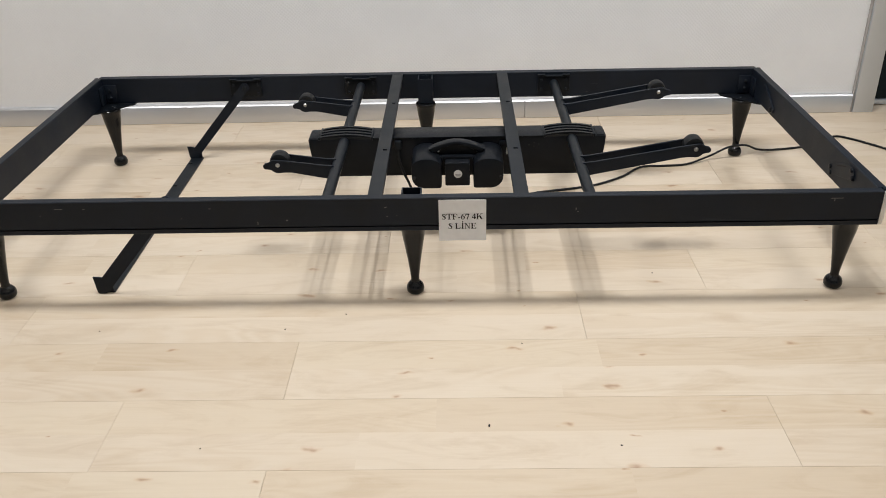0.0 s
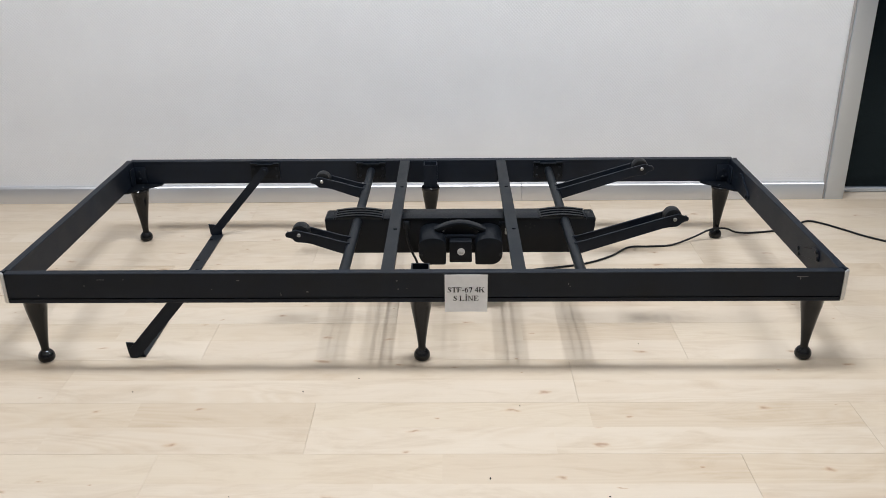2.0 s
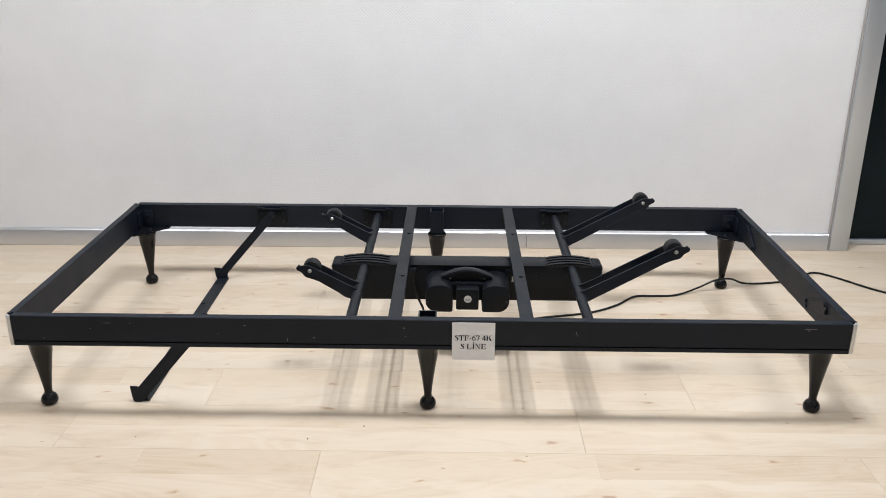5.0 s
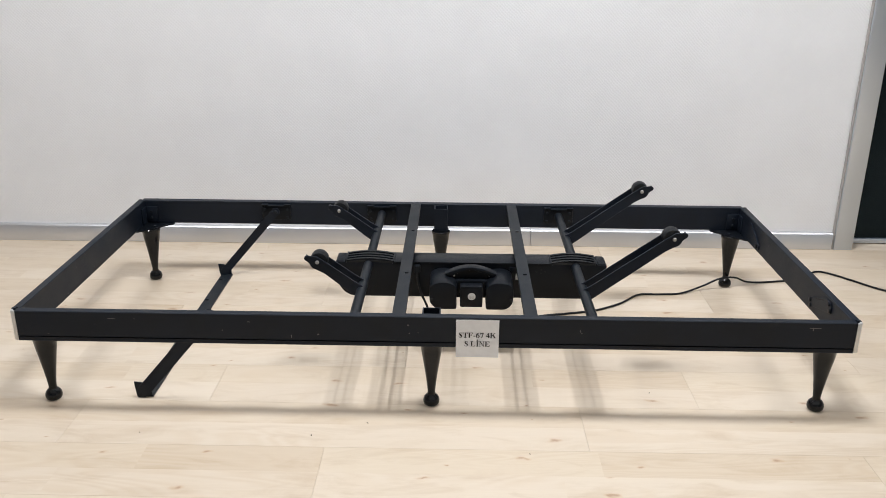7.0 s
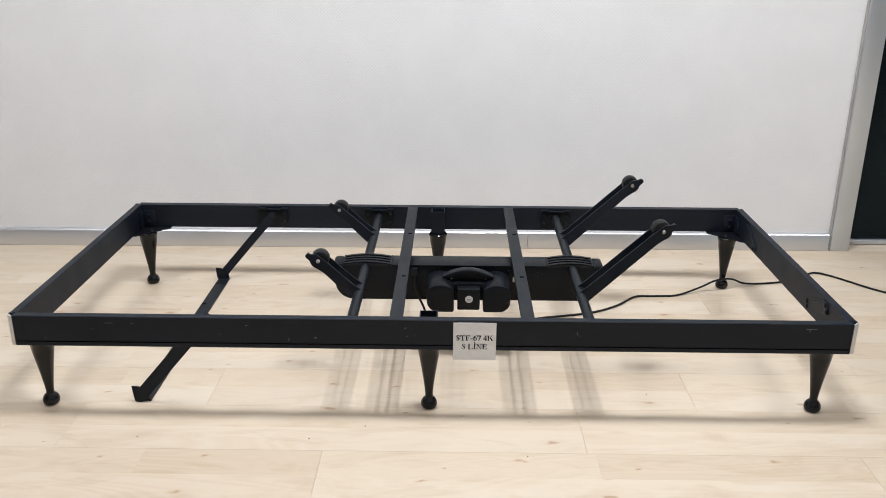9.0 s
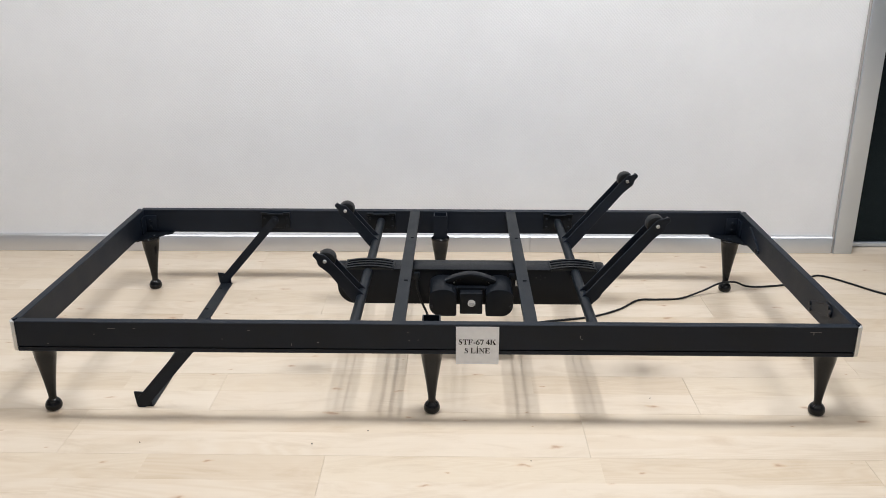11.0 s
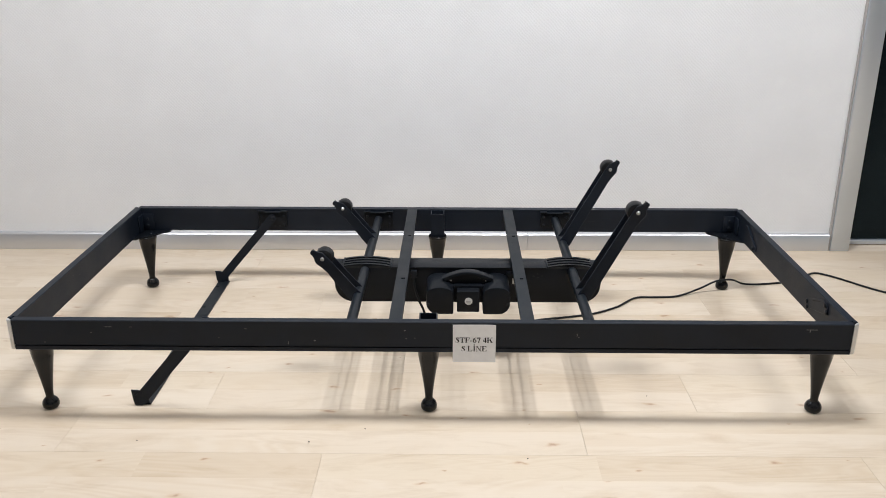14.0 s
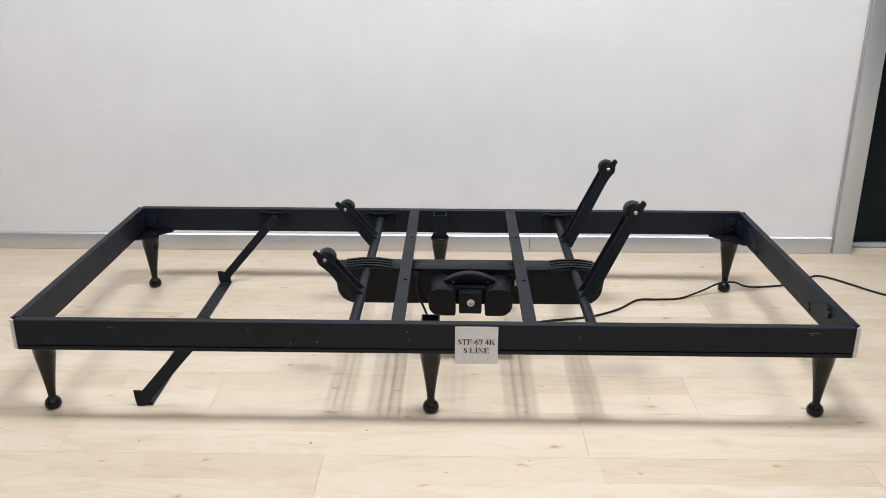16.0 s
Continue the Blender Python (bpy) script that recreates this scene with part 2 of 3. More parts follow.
def rounded(x0, x1, z0, z1, radii, steps=7):
    """Outline of a rectangle with its own radius at each corner: bottom left, bottom right, top right, top left."""
    pts = []
    corners = ((x0, z0, 180), (x1, z0, 270), (x1, z1, 0), (x0, z1, 90))
    for (cx, cz, start), r in zip(corners, radii):
        mx = cx + r if cx == x0 else cx - r
        mz = cz + r if cz == z0 else cz - r
        for i in range(steps + 1):
            a = radians(start + 90 * i / steps)
            pts.append((mx + r * math.cos(a), mz + r * math.sin(a)))
            if r == 0:
                break
    return pts


def lathe(profile, x, y, z=0.0, turns=28, axis="z"):
    """Turns (radius, height) pairs round an axis through the point."""
    bm = bmesh.new()
    rings = []
    for r, h in profile:
        ring = []
        for i in range(turns):
            a = 2 * math.pi * i / turns
            c, s = r * math.cos(a), r * math.sin(a)
            ring.append(bm.verts.new((x + c, y + s, z + h) if axis == "z" else (x + c, y + h, z + s)))
        rings.append(ring)
    for a, b in zip(rings, rings[1:]):
        for i in range(turns):
            bm.faces.new((a[i], a[(i + 1) % turns], b[(i + 1) % turns], b[i]))
    bm.faces.new(rings[0])
    bm.faces.new(rings[-1][::-1])
    bmesh.ops.recalc_face_normals(bm, faces=bm.faces[:])
    return bm


def rod(x, z, y0, y1, r, turns=24):
    """Round bar along y."""
    e = min(0.0012, r * 0.2)
    return lathe([(r - e, y0), (r, y0 + e), (r, y1 - e), (r - e, y1)], x, 0.0, z, turns, "y")


def hose(points, r, turns=10, steps=8):
    """Round flexible lead through the points (Catmull-Rom)."""
    pts = [Vector(p) for p in points]
    pts = [pts[0] * 2 - pts[1]] + pts + [pts[-1] * 2 - pts[-2]]
    line = []
    for i in range(1, len(pts) - 2):
        a, b, c, d = pts[i - 1:i + 3]
        for k in range(steps):
            t = k / steps
            line.append(0.5 * (2 * b + (c - a) * t + (2 * a - 5 * b + 4 * c - d) * t * t + (3 * b - a - 3 * c + d) * t ** 3))
    line.append(pts[-2])
    bm = bmesh.new()
    rings = []
    for i, p in enumerate(line):
        way = (line[min(i + 1, len(line) - 1)] - line[max(i - 1, 0)]).normalized()
        side = way.cross(Vector((0, 0, 1)))
        side = side.normalized() if side.length > 1e-4 else Vector((1, 0, 0))
        up = side.cross(way)
        rings.append([bm.verts.new(p + side * r * math.cos(2 * math.pi * k / turns) + up * r * math.sin(2 * math.pi * k / turns)) for k in range(turns)])
    for a, b in zip(rings, rings[1:]):
        for k in range(turns):
            bm.faces.new((a[k], a[(k + 1) % turns], b[(k + 1) % turns], b[k]))
    bm.faces.new(rings[0])
    bm.faces.new(rings[-1])
    bmesh.ops.recalc_face_normals(bm, faces=bm.faces[:])
    return bm


def pierced(x0, x1, y0, y1, z0, z1, holes):
    """Flat bar with rectangular holes (x0, x1, y0, y1) right through it."""
    xs = sorted({x0, x1, *(h[0] for h in holes), *(h[1] for h in holes)})
    ys = sorted({y0, y1, *(h[2] for h in holes), *(h[3] for h in holes)})
    solid = {}
    for i in range(len(xs) - 1):
        for j in range(len(ys) - 1):
            cx, cy = (xs[i] + xs[i + 1]) / 2, (ys[j] + ys[j + 1]) / 2
            solid[i, j] = not any(h[0] < cx < h[1] and h[2] < cy < h[3] for h in holes)
    bm = bmesh.new()
    cache = {}

    def v(i, j, z):
        if (i, j, z) not in cache:
            cache[i, j, z] = bm.verts.new((xs[i], ys[j], z))
        return cache[i, j, z]

    for (i, j), full in solid.items():
        if not full:
            continue
        bm.faces.new([v(i, j, z1), v(i + 1, j, z1), v(i + 1, j + 1, z1), v(i, j + 1, z1)])
        bm.faces.new([v(i, j + 1, z0), v(i + 1, j + 1, z0), v(i + 1, j, z0), v(i, j, z0)])
        for di, dj, a, b in ((-1, 0, (i, j + 1), (i, j)), (1, 0, (i + 1, j), (i + 1, j + 1)), (0, -1, (i, j), (i + 1, j)), (0, 1, (i + 1, j + 1), (i, j + 1))):
            if not solid.get((i + di, j + dj), False):
                bm.faces.new([v(*a, z0), v(*b, z0), v(*b, z1), v(*a, z1)])
    return bm


def merged(*bms):
    out = bmesh.new()
    for bm in bms:
        me = bpy.data.meshes.new("tmp")
        bm.to_mesh(me)
        bm.free()
        out.from_mesh(me)
        bpy.data.meshes.remove(me)
    return out


def moved(bm, m):
    bm.transform(m)
    return bm


def mesh_of(name, bm, mat):
    me = bpy.data.meshes.new(name)
    bm.to_mesh(me)
    bm.free()
    me.materials.append(mat)
    for p in me.polygons:
        p.use_smooth = True
    me.set_sharp_from_angle(angle=radians(32))
    return me


def part(name, bm, mat, parent, label=""):
    ob = new(name, mesh_of(name, bm, mat))
    ob.parent = parent
    if label:
        tagged(ob, label)
    return ob


def thing(name, bm, mat, label, category, group="", kind=""):
    return tagged(new(name, mesh_of(name, bm, mat) if bm else None), label, category, group, kind)


# ---- the room ----
WALL_LEAN = 0.36         # the wall stands a little off the bed's long side
WALL_AT = pose(-0.44, 1.170, 0, 0, 0, WALL_LEAN)
X0, X1, Y0 = -3.2, 5.6, -4.4

DOOR_A, DOOR_B = 2.911, 3.85     # along the wall, from its own origin


def build_room():
    back = thing("wall_back", merged(
        box(-2.9, 2.911, 0.012, 0.15, 0, CEILING),
        box(2.911, 4.0, 0.012, 0.15, 2.12, CEILING),
        box(4.0, 6.2, 0.012, 0.15, 0, CEILING)), WALL, "white painted woven-texture wallpaper wall", "wall", kind="structure")
    back.matrix_world = WALL_AT
    for name, b in (("wall_left", box(X0 - 0.15, X0, Y0, 1.4, 0, CEILING)), ("wall_right", box(X1, X1 + 0.15, Y0, 1.4, 0, CEILING)),
                    ("wall_front", merged(box(X0 - 0.15, -2.6, Y0 - 0.15, Y0, 0, CEILING), box(-0.4, 3.2, Y0 - 0.15, Y0, 0, CEILING), box(5.55, X1 + 0.15, Y0 - 0.15, Y0, 0, CEILING),
                                          box(-2.6, -0.4, Y0 - 0.15, Y0, 0, 0.9), box(-2.6, -0.4, Y0 - 0.15, Y0, 2.35, CEILING),
                                          box(3.2, 5.55, Y0 - 0.15, Y0, 0, 0.02), box(3.2, 5.55, Y0 - 0.15, Y0, 2.35, CEILING)))):
        thing(name, b, WALL, "plain white painted room wall", "wall", kind="structure")
    thing("ceiling", box(X0 - 0.2, X1 + 0.2, Y0 - 0.2, 2.6, CEILING, CEILING + 0.12), CEILING_PAINT, "plain white ceiling", "ceiling", kind="structure")
    # unseen windows; the second is added for the bluish reflection in the jamb
    for name, x0, x1, z0 in (("window_1", -2.6, -0.4, 0.9), ("window_2", 3.2, 5.55, 0.02)):
        window = thing(name, None, None, "unseen white framed window in the wall behind", "window", kind="structure")
        mid = (x0 + x1) / 2
        for a, b, c, d in ((x0, x0 + 0.06, z0, 2.35), (x1 - 0.06, x1, z0, 2.35), (x0 + 0.06, x1 - 0.06, z0, z0 + 0.06), (x0 + 0.06, x1 - 0.06, 2.29, 2.35), (mid - 0.03, mid + 0.03, z0 + 0.06, 2.29)):
            part("window_frame", box(a, b, Y0 - 0.10, Y0 - 0.04, c, d, 0.004), CEILING_PAINT, window)
    # skirting: an aluminium profile in lengths, chamfered at the top
    base = thing("baseboard", None, None, "brushed aluminium skirting in butted lengths", "skirting", kind="structure")
    base.matrix_world = WALL_AT
    profile = [(-0.002, 0.001), (-0.002, 0.0570), (-0.0012, 0.0585), (0.0045, 0.0637), (0.0075, 0.0645), (0.0125, 0.0645), (0.0125, 0.001)]
    for a, b in ((-2.7, -0.68), (-0.678, 0.36), (0.362, 1.740), (1.742, 2.8365)):
        part("skirting_length", prism(profile, a, b, "x"), BRUSHED, base)
    # door frame: aluminium post, head, and a dark glazed leaf
    door = thing("door_1", None, None, "closed dark glass door in a brushed aluminium frame", "door", kind="structure")
    door.matrix_world = WALL_AT
    part("jamb", box(2.8432, DOOR_A, -0.006, 0.16, 0.0, 2.12, 0.003), SKYLIT, door)
    # narrow return face of the jamb, its shade put into the colour
    part("jamb_edge", box(2.8372, 2.8430, 0.002, 0.012, 0.0, 2.12), SHADED_EDGE, door)
    part("jamb", box(DOOR_B + 0.075, 4.0, -0.010, 0.16, 0.0, 2.12, 0.003), SKYLIT, door)
    part("head", box(DOOR_A, DOOR_B + 0.075, -0.008, 0.16, 2.05, 2.12, 0.003), SKYLIT, door)
    leaf = part("leaf", box(DOOR_A + 0.003, DOOR_B + 0.07, 0.075, 0.087, 0.022, 2.045), GLASS, door)
    part("bottom_rail", box(DOOR_A + 0.003, DOOR_B + 0.07, 0.066, 0.096, 0.003, 0.021, 0.002), SKYLIT, door)
    # recess behind the leaf
    thing("wall_recess", box(2.5, 4.6, 0.17, 0.25, 0, CEILING), GLASS, "dark wall behind the glass door", "wall", kind="structure").matrix_world = WALL_AT


def ceiling_light(x, y, watts, wide):
    """Recessed square luminaire with tubes along y."""
    lamp = thing("ceiling_light", None, None, "unseen white recessed square louvre ceiling light, switched on", "ceiling light", group="ceiling lights")
    lamp.location = (x, y, CEILING)
    z = -0.002
    part("frame", merged(box(-0.30, 0.30, -0.30, -0.28, z - 0.03, z), box(-0.30, 0.30, 0.28, 0.30, z - 0.03, z),
                         box(-0.30, -0.28, -0.28, 0.28, z - 0.03, z), box(0.28, 0.30, -0.28, 0.28, z - 0.03, z)), CEILING_PAINT, lamp)
    part("reflector", box(-0.28, 0.28, -0.28, 0.28, z - 0.004, z), ALUMINIUM, lamp)
    for dx in (-0.25, 0.0, 0.25):
        data = bpy.data.lights.new("tube", "AREA")
        data.shape, data.size, data.size_y = "RECTANGLE", wide, 0.40
        data.spread = radians(160)
        data.energy, data.color = watts, LIGHT_COLOUR
        tube = new("tube", data)
        tube.location = (x + dx, y, CEILING - 0.03)


def build_lights():
    for x, power in ((-0.52, 0.84), (1.29, 1.50), (3.10, 0.66)):
        ceiling_light(x, 0.06, TUBE_WATTS * power, 0.028 if power > 1 else 0.034)
        # weak, wide row added behind the camera as soft fill
        ceiling_light(x, -2.4, TUBE_WATTS * 0.25, 0.20)


# ---- the bed frame ----
LENGTH, DEPTH, TOP, BOTTOM, RAIL = 1.96, 0.870, 0.262, 0.186, 0.020
PIVOT_Z = 0.228
FOOT, STRETCH = 0.006, 1.0165
TUBE_LEFT, TUBE_RIGHT = 0.790, 1.358


def rail_outline():
    """Section of the long rail, outer face at 0: a shallow groove above the lower edge."""
    return [(0.0, 0.001 + BOTTOM), (0.0, BOTTOM + 0.0100), (0.0045, BOTTOM + 0.0102), (0.0045, BOTTOM + 0.0130), (0.0, BOTTOM + 0.0132), (0.0, TOP - 0.0015),
            (0.0015, TOP), (RAIL - 0.0015, TOP), (RAIL, TOP - 0.0015), (RAIL, BOTTOM + 0.001), (RAIL - 0.001, BOTTOM), (0.001, BOTTOM)]


def screw(x, y, z, r, way):
    """Round bolt head on a face that looks along way (x or y, with sign)."""
    profile = [(r, 0.0), (r, r * 0.35), (r * 0.8, r * 0.62), (r * 0.3, r * 0.7)]
    bm = lathe(profile, 0, 0, 0, 14)
    turn = {"-y": (90, 0, 0), "+y": (-90, 0, 0), "-x": (0, -90, 0), "+x": (0, 90, 0), "+z": (0, 0, 0)}[way]
    return moved(bm, pose(x, y, z, *turn))


def leg(bed, x, y, top):
    """Tapered turned leg with a glossy ball foot."""
    h = [(0.0270, top), (0.0292, top - 0.002), (0.0292, top - 0.008), (0.0278, top - 0.010), (0.0250, top - 0.032), (0.0200, top - 0.062), (0.0150, top - 0.094), (0.0115, top - 0.120), (0.0095, 0.046), (0.0092, 0.036)]
    ob = part("leg", lathe(h, x, y), GLOSS, bed, "tapered black lacquered leg")
    foot = [(0.0120, 0.0063), (0.0165, 0.0078), (0.0190, 0.0112), (0.0200, 0.0165), (0.0194, 0.0222), (0.0172, 0.0275), (0.0138, 0.0318), (0.0100, 0.0350), (0.0096, 0.038)]
    part("foot", lathe(foot, x, y), GLOSS, ob, "glossy black ball foot")


def corner(bed, sx, sy):
    """Gusset, angle bracket and bolts inside one corner; sx, sy: -1 or 1."""
    def m(bm):
        bm.transform(Matrix.Translation((LENGTH / 2, DEPTH / 2, 0)) @ Matrix.Diagonal((sx, sy, 1, 1)))
        bmesh.ops.recalc_face_normals(bm, faces=bm.faces[:])
        return bm
    hx, hy = LENGTH / 2, DEPTH / 2
    plate = prism([(hx - 0.010, hy - 0.010), (hx - 0.010, hy - 0.112), (hx - 0.024, hy - 0.112), (hx - 0.110, hy - 0.030), (hx - 0.110, hy - 0.010)], BOTTOM - 0.003, BOTTOM - 0.0002, "z")
    gusset = part("corner_gusset", m(plate), PLASTIC, bed)
    part("angle_bracket", m(merged(box(hx - 0.060, hx - 0.0205, hy - 0.025, hy - 0.0205, BOTTOM + 0.002, TOP - 0.020, 0.001),
                                   box(hx - 0.025, hx - 0.0205, hy - 0.060, hy - 0.0255, BOTTOM + 0.002, TOP - 0.020, 0.001))), BLACK, gusset)
    for z in (BOTTOM + 0.018, TOP - 0.036):
        bm = screw(hx - 0.040, hy - 0.0255, z, 0.0045, "-y")
        part("bolt", m(bm), BLACK_TUBE, gusset)
    bm = screw(hx - 0.058, hy - 0.058, BOTTOM - 0.0002, 0.006, "+z")
    part("bolt", m(bm), BLACK_TUBE, gusset)
    # bright cap on the chamfered edge
    cap = prism([(hx - 0.013, hy + 0.001), (hx - 0.013, hy - 0.004), (hx - 0.006, hy - 0.008), (hx - 0.004, hy - 0.013), (hx + 0.001, hy - 0.013), (hx - 0.0005, hy - 0.006), (hx - 0.006, hy - 0.0005)],
                BOTTOM + 0.001, TOP - 0.001, "z", 0.0006)
    part("corner_cap", m(cap), ALUMINIUM, bed, "satin aluminium corner cap")


def bearing_bracket(bed, x, back=True):
    """Plate with ears and screws on the inside of a long rail."""
    y = DEPTH - RAIL if back else RAIL
    s = -1 if back else 1
    a, b = sorted((y + s * 0.0005, y + s * 0.0065))
    plate = part("bearing_bracket", merged(box(x - 0.046, x + 0.046, a, b, 0.204, 0.248, 0.0015), box(x - 0.046, x - 0.024, a, b + (0 if back else 0.008), 0.2482, 0.2535, 0.001),
                                           box(x + 0.024, x + 0.046, a, b + (0 if back else 0.008), 0.2482, 0.2535, 0.001), box(x - 0.020, x + 0.020, a, b, 0.2482, 0.2505, 0.0008)), PLASTIC, bed)
    # ears and lip wear a lighter coat, painting the rim's highlight
    for p, q in ((-0.047, -0.026), (0.026, 0.047)):
        part("ear", box(x + p, x + q, min(y + s * 0.0005, y + s * 0.012), max(y + s * 0.0005, y + s * 0.012), 0.2537, 0.2560, 0.0008), BLACK_TUBE, plate)
    part("lip", box(x - 0.0255, x + 0.0255, min(y + s * 0.0005, y + s * 0.013), max(y + s * 0.0005, y + s * 0.013), 0.2507, 0.2528, 0.0008), BLACK_TUBE, plate)
    way = "-y" if back else "+y"
    for dx in (-0.036, 0.036):
        for z in (0.211, 0.238):
            part("screw", screw(x + dx, y + s * 0.0066, z, 0.0042, way), BLACK_TUBE, plate)
    return plate


def roller_arm(bed, side, reach):
    """Lifting arm in its own space: pivot at the origin, pointing along x * side; two cheek plates with a roller between them."""
    root = new("roller_arm", None)
    s = side

    def cheek(y0, y1, lip):
        pts = [(0.002, -0.0205), (0.03, -0.0198), (reach - 0.034, -0.0152), (reach - 0.018, -0.0168)]
        for i in range(8):
            a = radians(-112 + 66 * i / 7)
            pts.append((reach + 0.0203 * math.cos(a), 0.0203 * math.sin(a)))
        # lip beyond the roller, on the outer cheek alone
        if lip:
            pts += [(reach + 0.0225, -0.0138), (reach + 0.0285, -0.0142), (reach + 0.0328, -0.0115), (reach + 0.0338, -0.0055), (reach + 0.0300, -0.0005), (reach + 0.0215, 0.0040), (reach + 0.0120, 0.0112)]
        else:
            pts += [(reach + 0.0200, -0.0040), (reach + 0.0180, 0.0030), (reach + 0.0120, 0.0100)]
        pts += [(reach - 0.002, 0.0120), (reach - 0.018, 0.0125), (reach - 0.04, 0.0125), (0.03, 0.012), (0.004, 0.014)]
        bm = prism([(p[0] * s, p[1]) for p in pts], y0, y1, "y", 0.0009, 1)
        return bm

    near = part("cheek", cheek(-0.0220, -0.0180, True), BLACK, root)
    far = part("cheek", cheek(0.0180, 0.0220, False), BLACK, root)
    a, b = sorted((s * reach * 0.55, s * (reach - 0.042)))
    part("web", box(a, b, -0.0179, 0.0179, -0.0150, -0.0115, 0.001), BLACK, root)
    a, b = sorted((s * (reach + 0.0260), s * (reach + 0.0325)))
    part("bumper", box(a, b, -0.0178, -0.0060, -0.0110, -0.0030, 0.002), RUBBER, root)
    wheel = lathe([(0.006, -0.0160), (0.0180, -0.0160), (0.0208, -0.0150), (0.0226, -0.011), (0.0229, 0.0), (0.0226, 0.011), (0.0208, 0.0150), (0.0180, 0.0160), (0.006, 0.0160)],
                  s * (reach - 0.002), 0, 0.0025, 28, "y")
    part("roller", wheel, RUBBER, root, "black rubber roller")
    part("axle_bolt", merged(rod(s * reach, 0.0, -0.0248, 0.0248, 0.0049, 18), rod(s * reach, 0.0, -0.0260, -0.0247, 0.0034, 14)), STEEL, root, "bright zinc axle bolt")
    root.parent = bed
    return root


def grille(parent, x0, x1):
    """Arched louvre cover over a tube: a frame and four bowed slats."""
    mid, half = (x0 + x1) / 2, (x1 - x0) / 2

    def bow(y0, y1, z, t, rise=0.0065):
        pts = [(x0 + (x1 - x0) * i / 14, z + rise * (1 - ((i - 7) / 7) ** 2)) for i in range(15)]
        return prism(pts + [(x, zz - t) for x, zz in reversed(pts)], y0, y1, "y")

    # near-black sheet under the slats, painting the shade in their gaps
    part("slat_gap_shade", bow(0.4005, 0.466, 0.2375, 0.005, 0.0035), DARK, parent)
    for i in range(4):
        y = 0.4015 + 0.0172 * i
        part("slat", bow(y, y + 0.0088, 0.2405 + 0.0004 * i, 0.0045), PLASTIC, parent)
    for x in (x0 - 0.004, x1 - 0.001):
        part("grille_end", box(x, x + 0.005, 0.3985, 0.467, 0.233, 0.2415, 0.0012), PLASTIC, parent)


def drive_unit(bed):
    """Long motor housing across the middle with vents, status lights, and the twin-drum motor on its front."""
    outline = [(0.7010, 0.2365), (0.7015, 0.215)] + [(0.7555 - 0.050 * math.cos(radians(a)), 0.185 - 0.050 * math.sin(radians(a))) for a in range(0, 91, 10)] \
        + [(1.3875 + 0.050 * math.sin(radians(a)), 0.185 - 0.050 * math.cos(radians(a))) for a in range(0, 91, 10)] + [(1.4415, 0.215), (1.4420, 0.2365)]
    body = part("motor_housing", prism(outline, 0.400, 0.467, "y", 0.003), PLASTIC, bed, "long black moulded motor housing")
    part("top_seam", box(0.862, 1.288, 0.3975, 0.4695, 0.2370, 0.2395, 0.0008), PLASTIC, body)
    grille(body, 0.730, 0.858)
    grille(body, 1.292, 1.412)
    for x in (0.6995, 1.4345):
        part("status_light", box(x, x + 0.009, 0.404, 0.418, 0.2255, 0.2345, 0.002), RED, body, "small red status light")
    for a, b in ((0.7045, 0.724), (1.419, 1.4385)):
        part("end_cap", box(a, b, 0.4025, 0.4645, 0.2360, 0.2385, 0.001), PLASTIC, body)
    part("socket", box(1.1945, 1.2045, 0.395, 0.4005, 0.192, 0.209, 0.001), WHITE_PLASTIC, body, "small white plug")
    part("socket_block", box(1.178, 1.225, 0.392, 0.4005, 0.2145, 0.228, 0.001), PLASTIC, body)
    # vent holes as flat near-black discs, their inner shade painted
    for dx, dz in ((0, 0), (0.012, 0.006), (0.012, -0.004), (0.024, 0.001)):
        part("vent_hole", lathe([(0.0024, -0.0006), (0.0024, 0.0002)], 1.252 + dx, 0.3999, 0.214 + dz, 10, "y"), DARK, body)
    # motor: two drums with arched tops, a block between them, a handle bridging over
    front, rear = 0.306, 0.3995
    motor = part("motor", box(0.972, 1.173, 0.338, rear, 0.160, 0.212, 0.006), PLASTIC, bed, "black twin-drum electric lift motor")

    def drum(x0, x1, outer_left):
        pts = []
        r = (0.030, 0.006) if outer_left else (0.006, 0.030)
        low = rounded(x0, x1, 0.141, 0.1985, (*r, 0, 0))[:-2]
        pts += low
        mid, half = (x0 + x1) / 2, (x1 - x0) / 2
        for i in range(17):
            a = math.pi * i / 16
            pts.append((mid + half * math.cos(a), 0.1985 + 0.0200 * math.sin(a)))
        bm = prism(pts, front, rear, "y", 0.003)
        for v in bm.verts:                       # the crown rises towards the housing
            if v.co.y > 0.35 and v.co.z > 0.188:
                v.co.z += 0.006
        return bm

    part("drum", drum(0.961, 1.0335, True), PLASTIC, motor)
    part("drum", drum(1.1115, 1.184, False), PLASTIC, motor)
    part("gear_block", merged(prism(rounded(1.0425, 1.1025, 0.149, 0.2085, (0.004, 0.004, 0.004, 0.004)), front - 0.002, rear, "y", 0.002),
                              box(1.036, 1.109, 0.330, 0.345, 0.203, 0.2145, 0.001)), PLASTIC, motor)
    part("sticker", lathe([(0.0102, -0.0030), (0.0102, -0.0022)], 1.0735, front, 0.1805, 26, "y"), STICKER, motor, "round silver sticker")
    part("print_bar", box(1.0670, 1.0800, front - 0.0034, front - 0.0029, 0.1790, 0.1805), GREY_BAR, motor)
    part("print_bar", box(1.0680, 1.0790, front - 0.0034, front - 0.0029, 0.1758, 0.1770), GREY_BAR, motor)
    n = 18
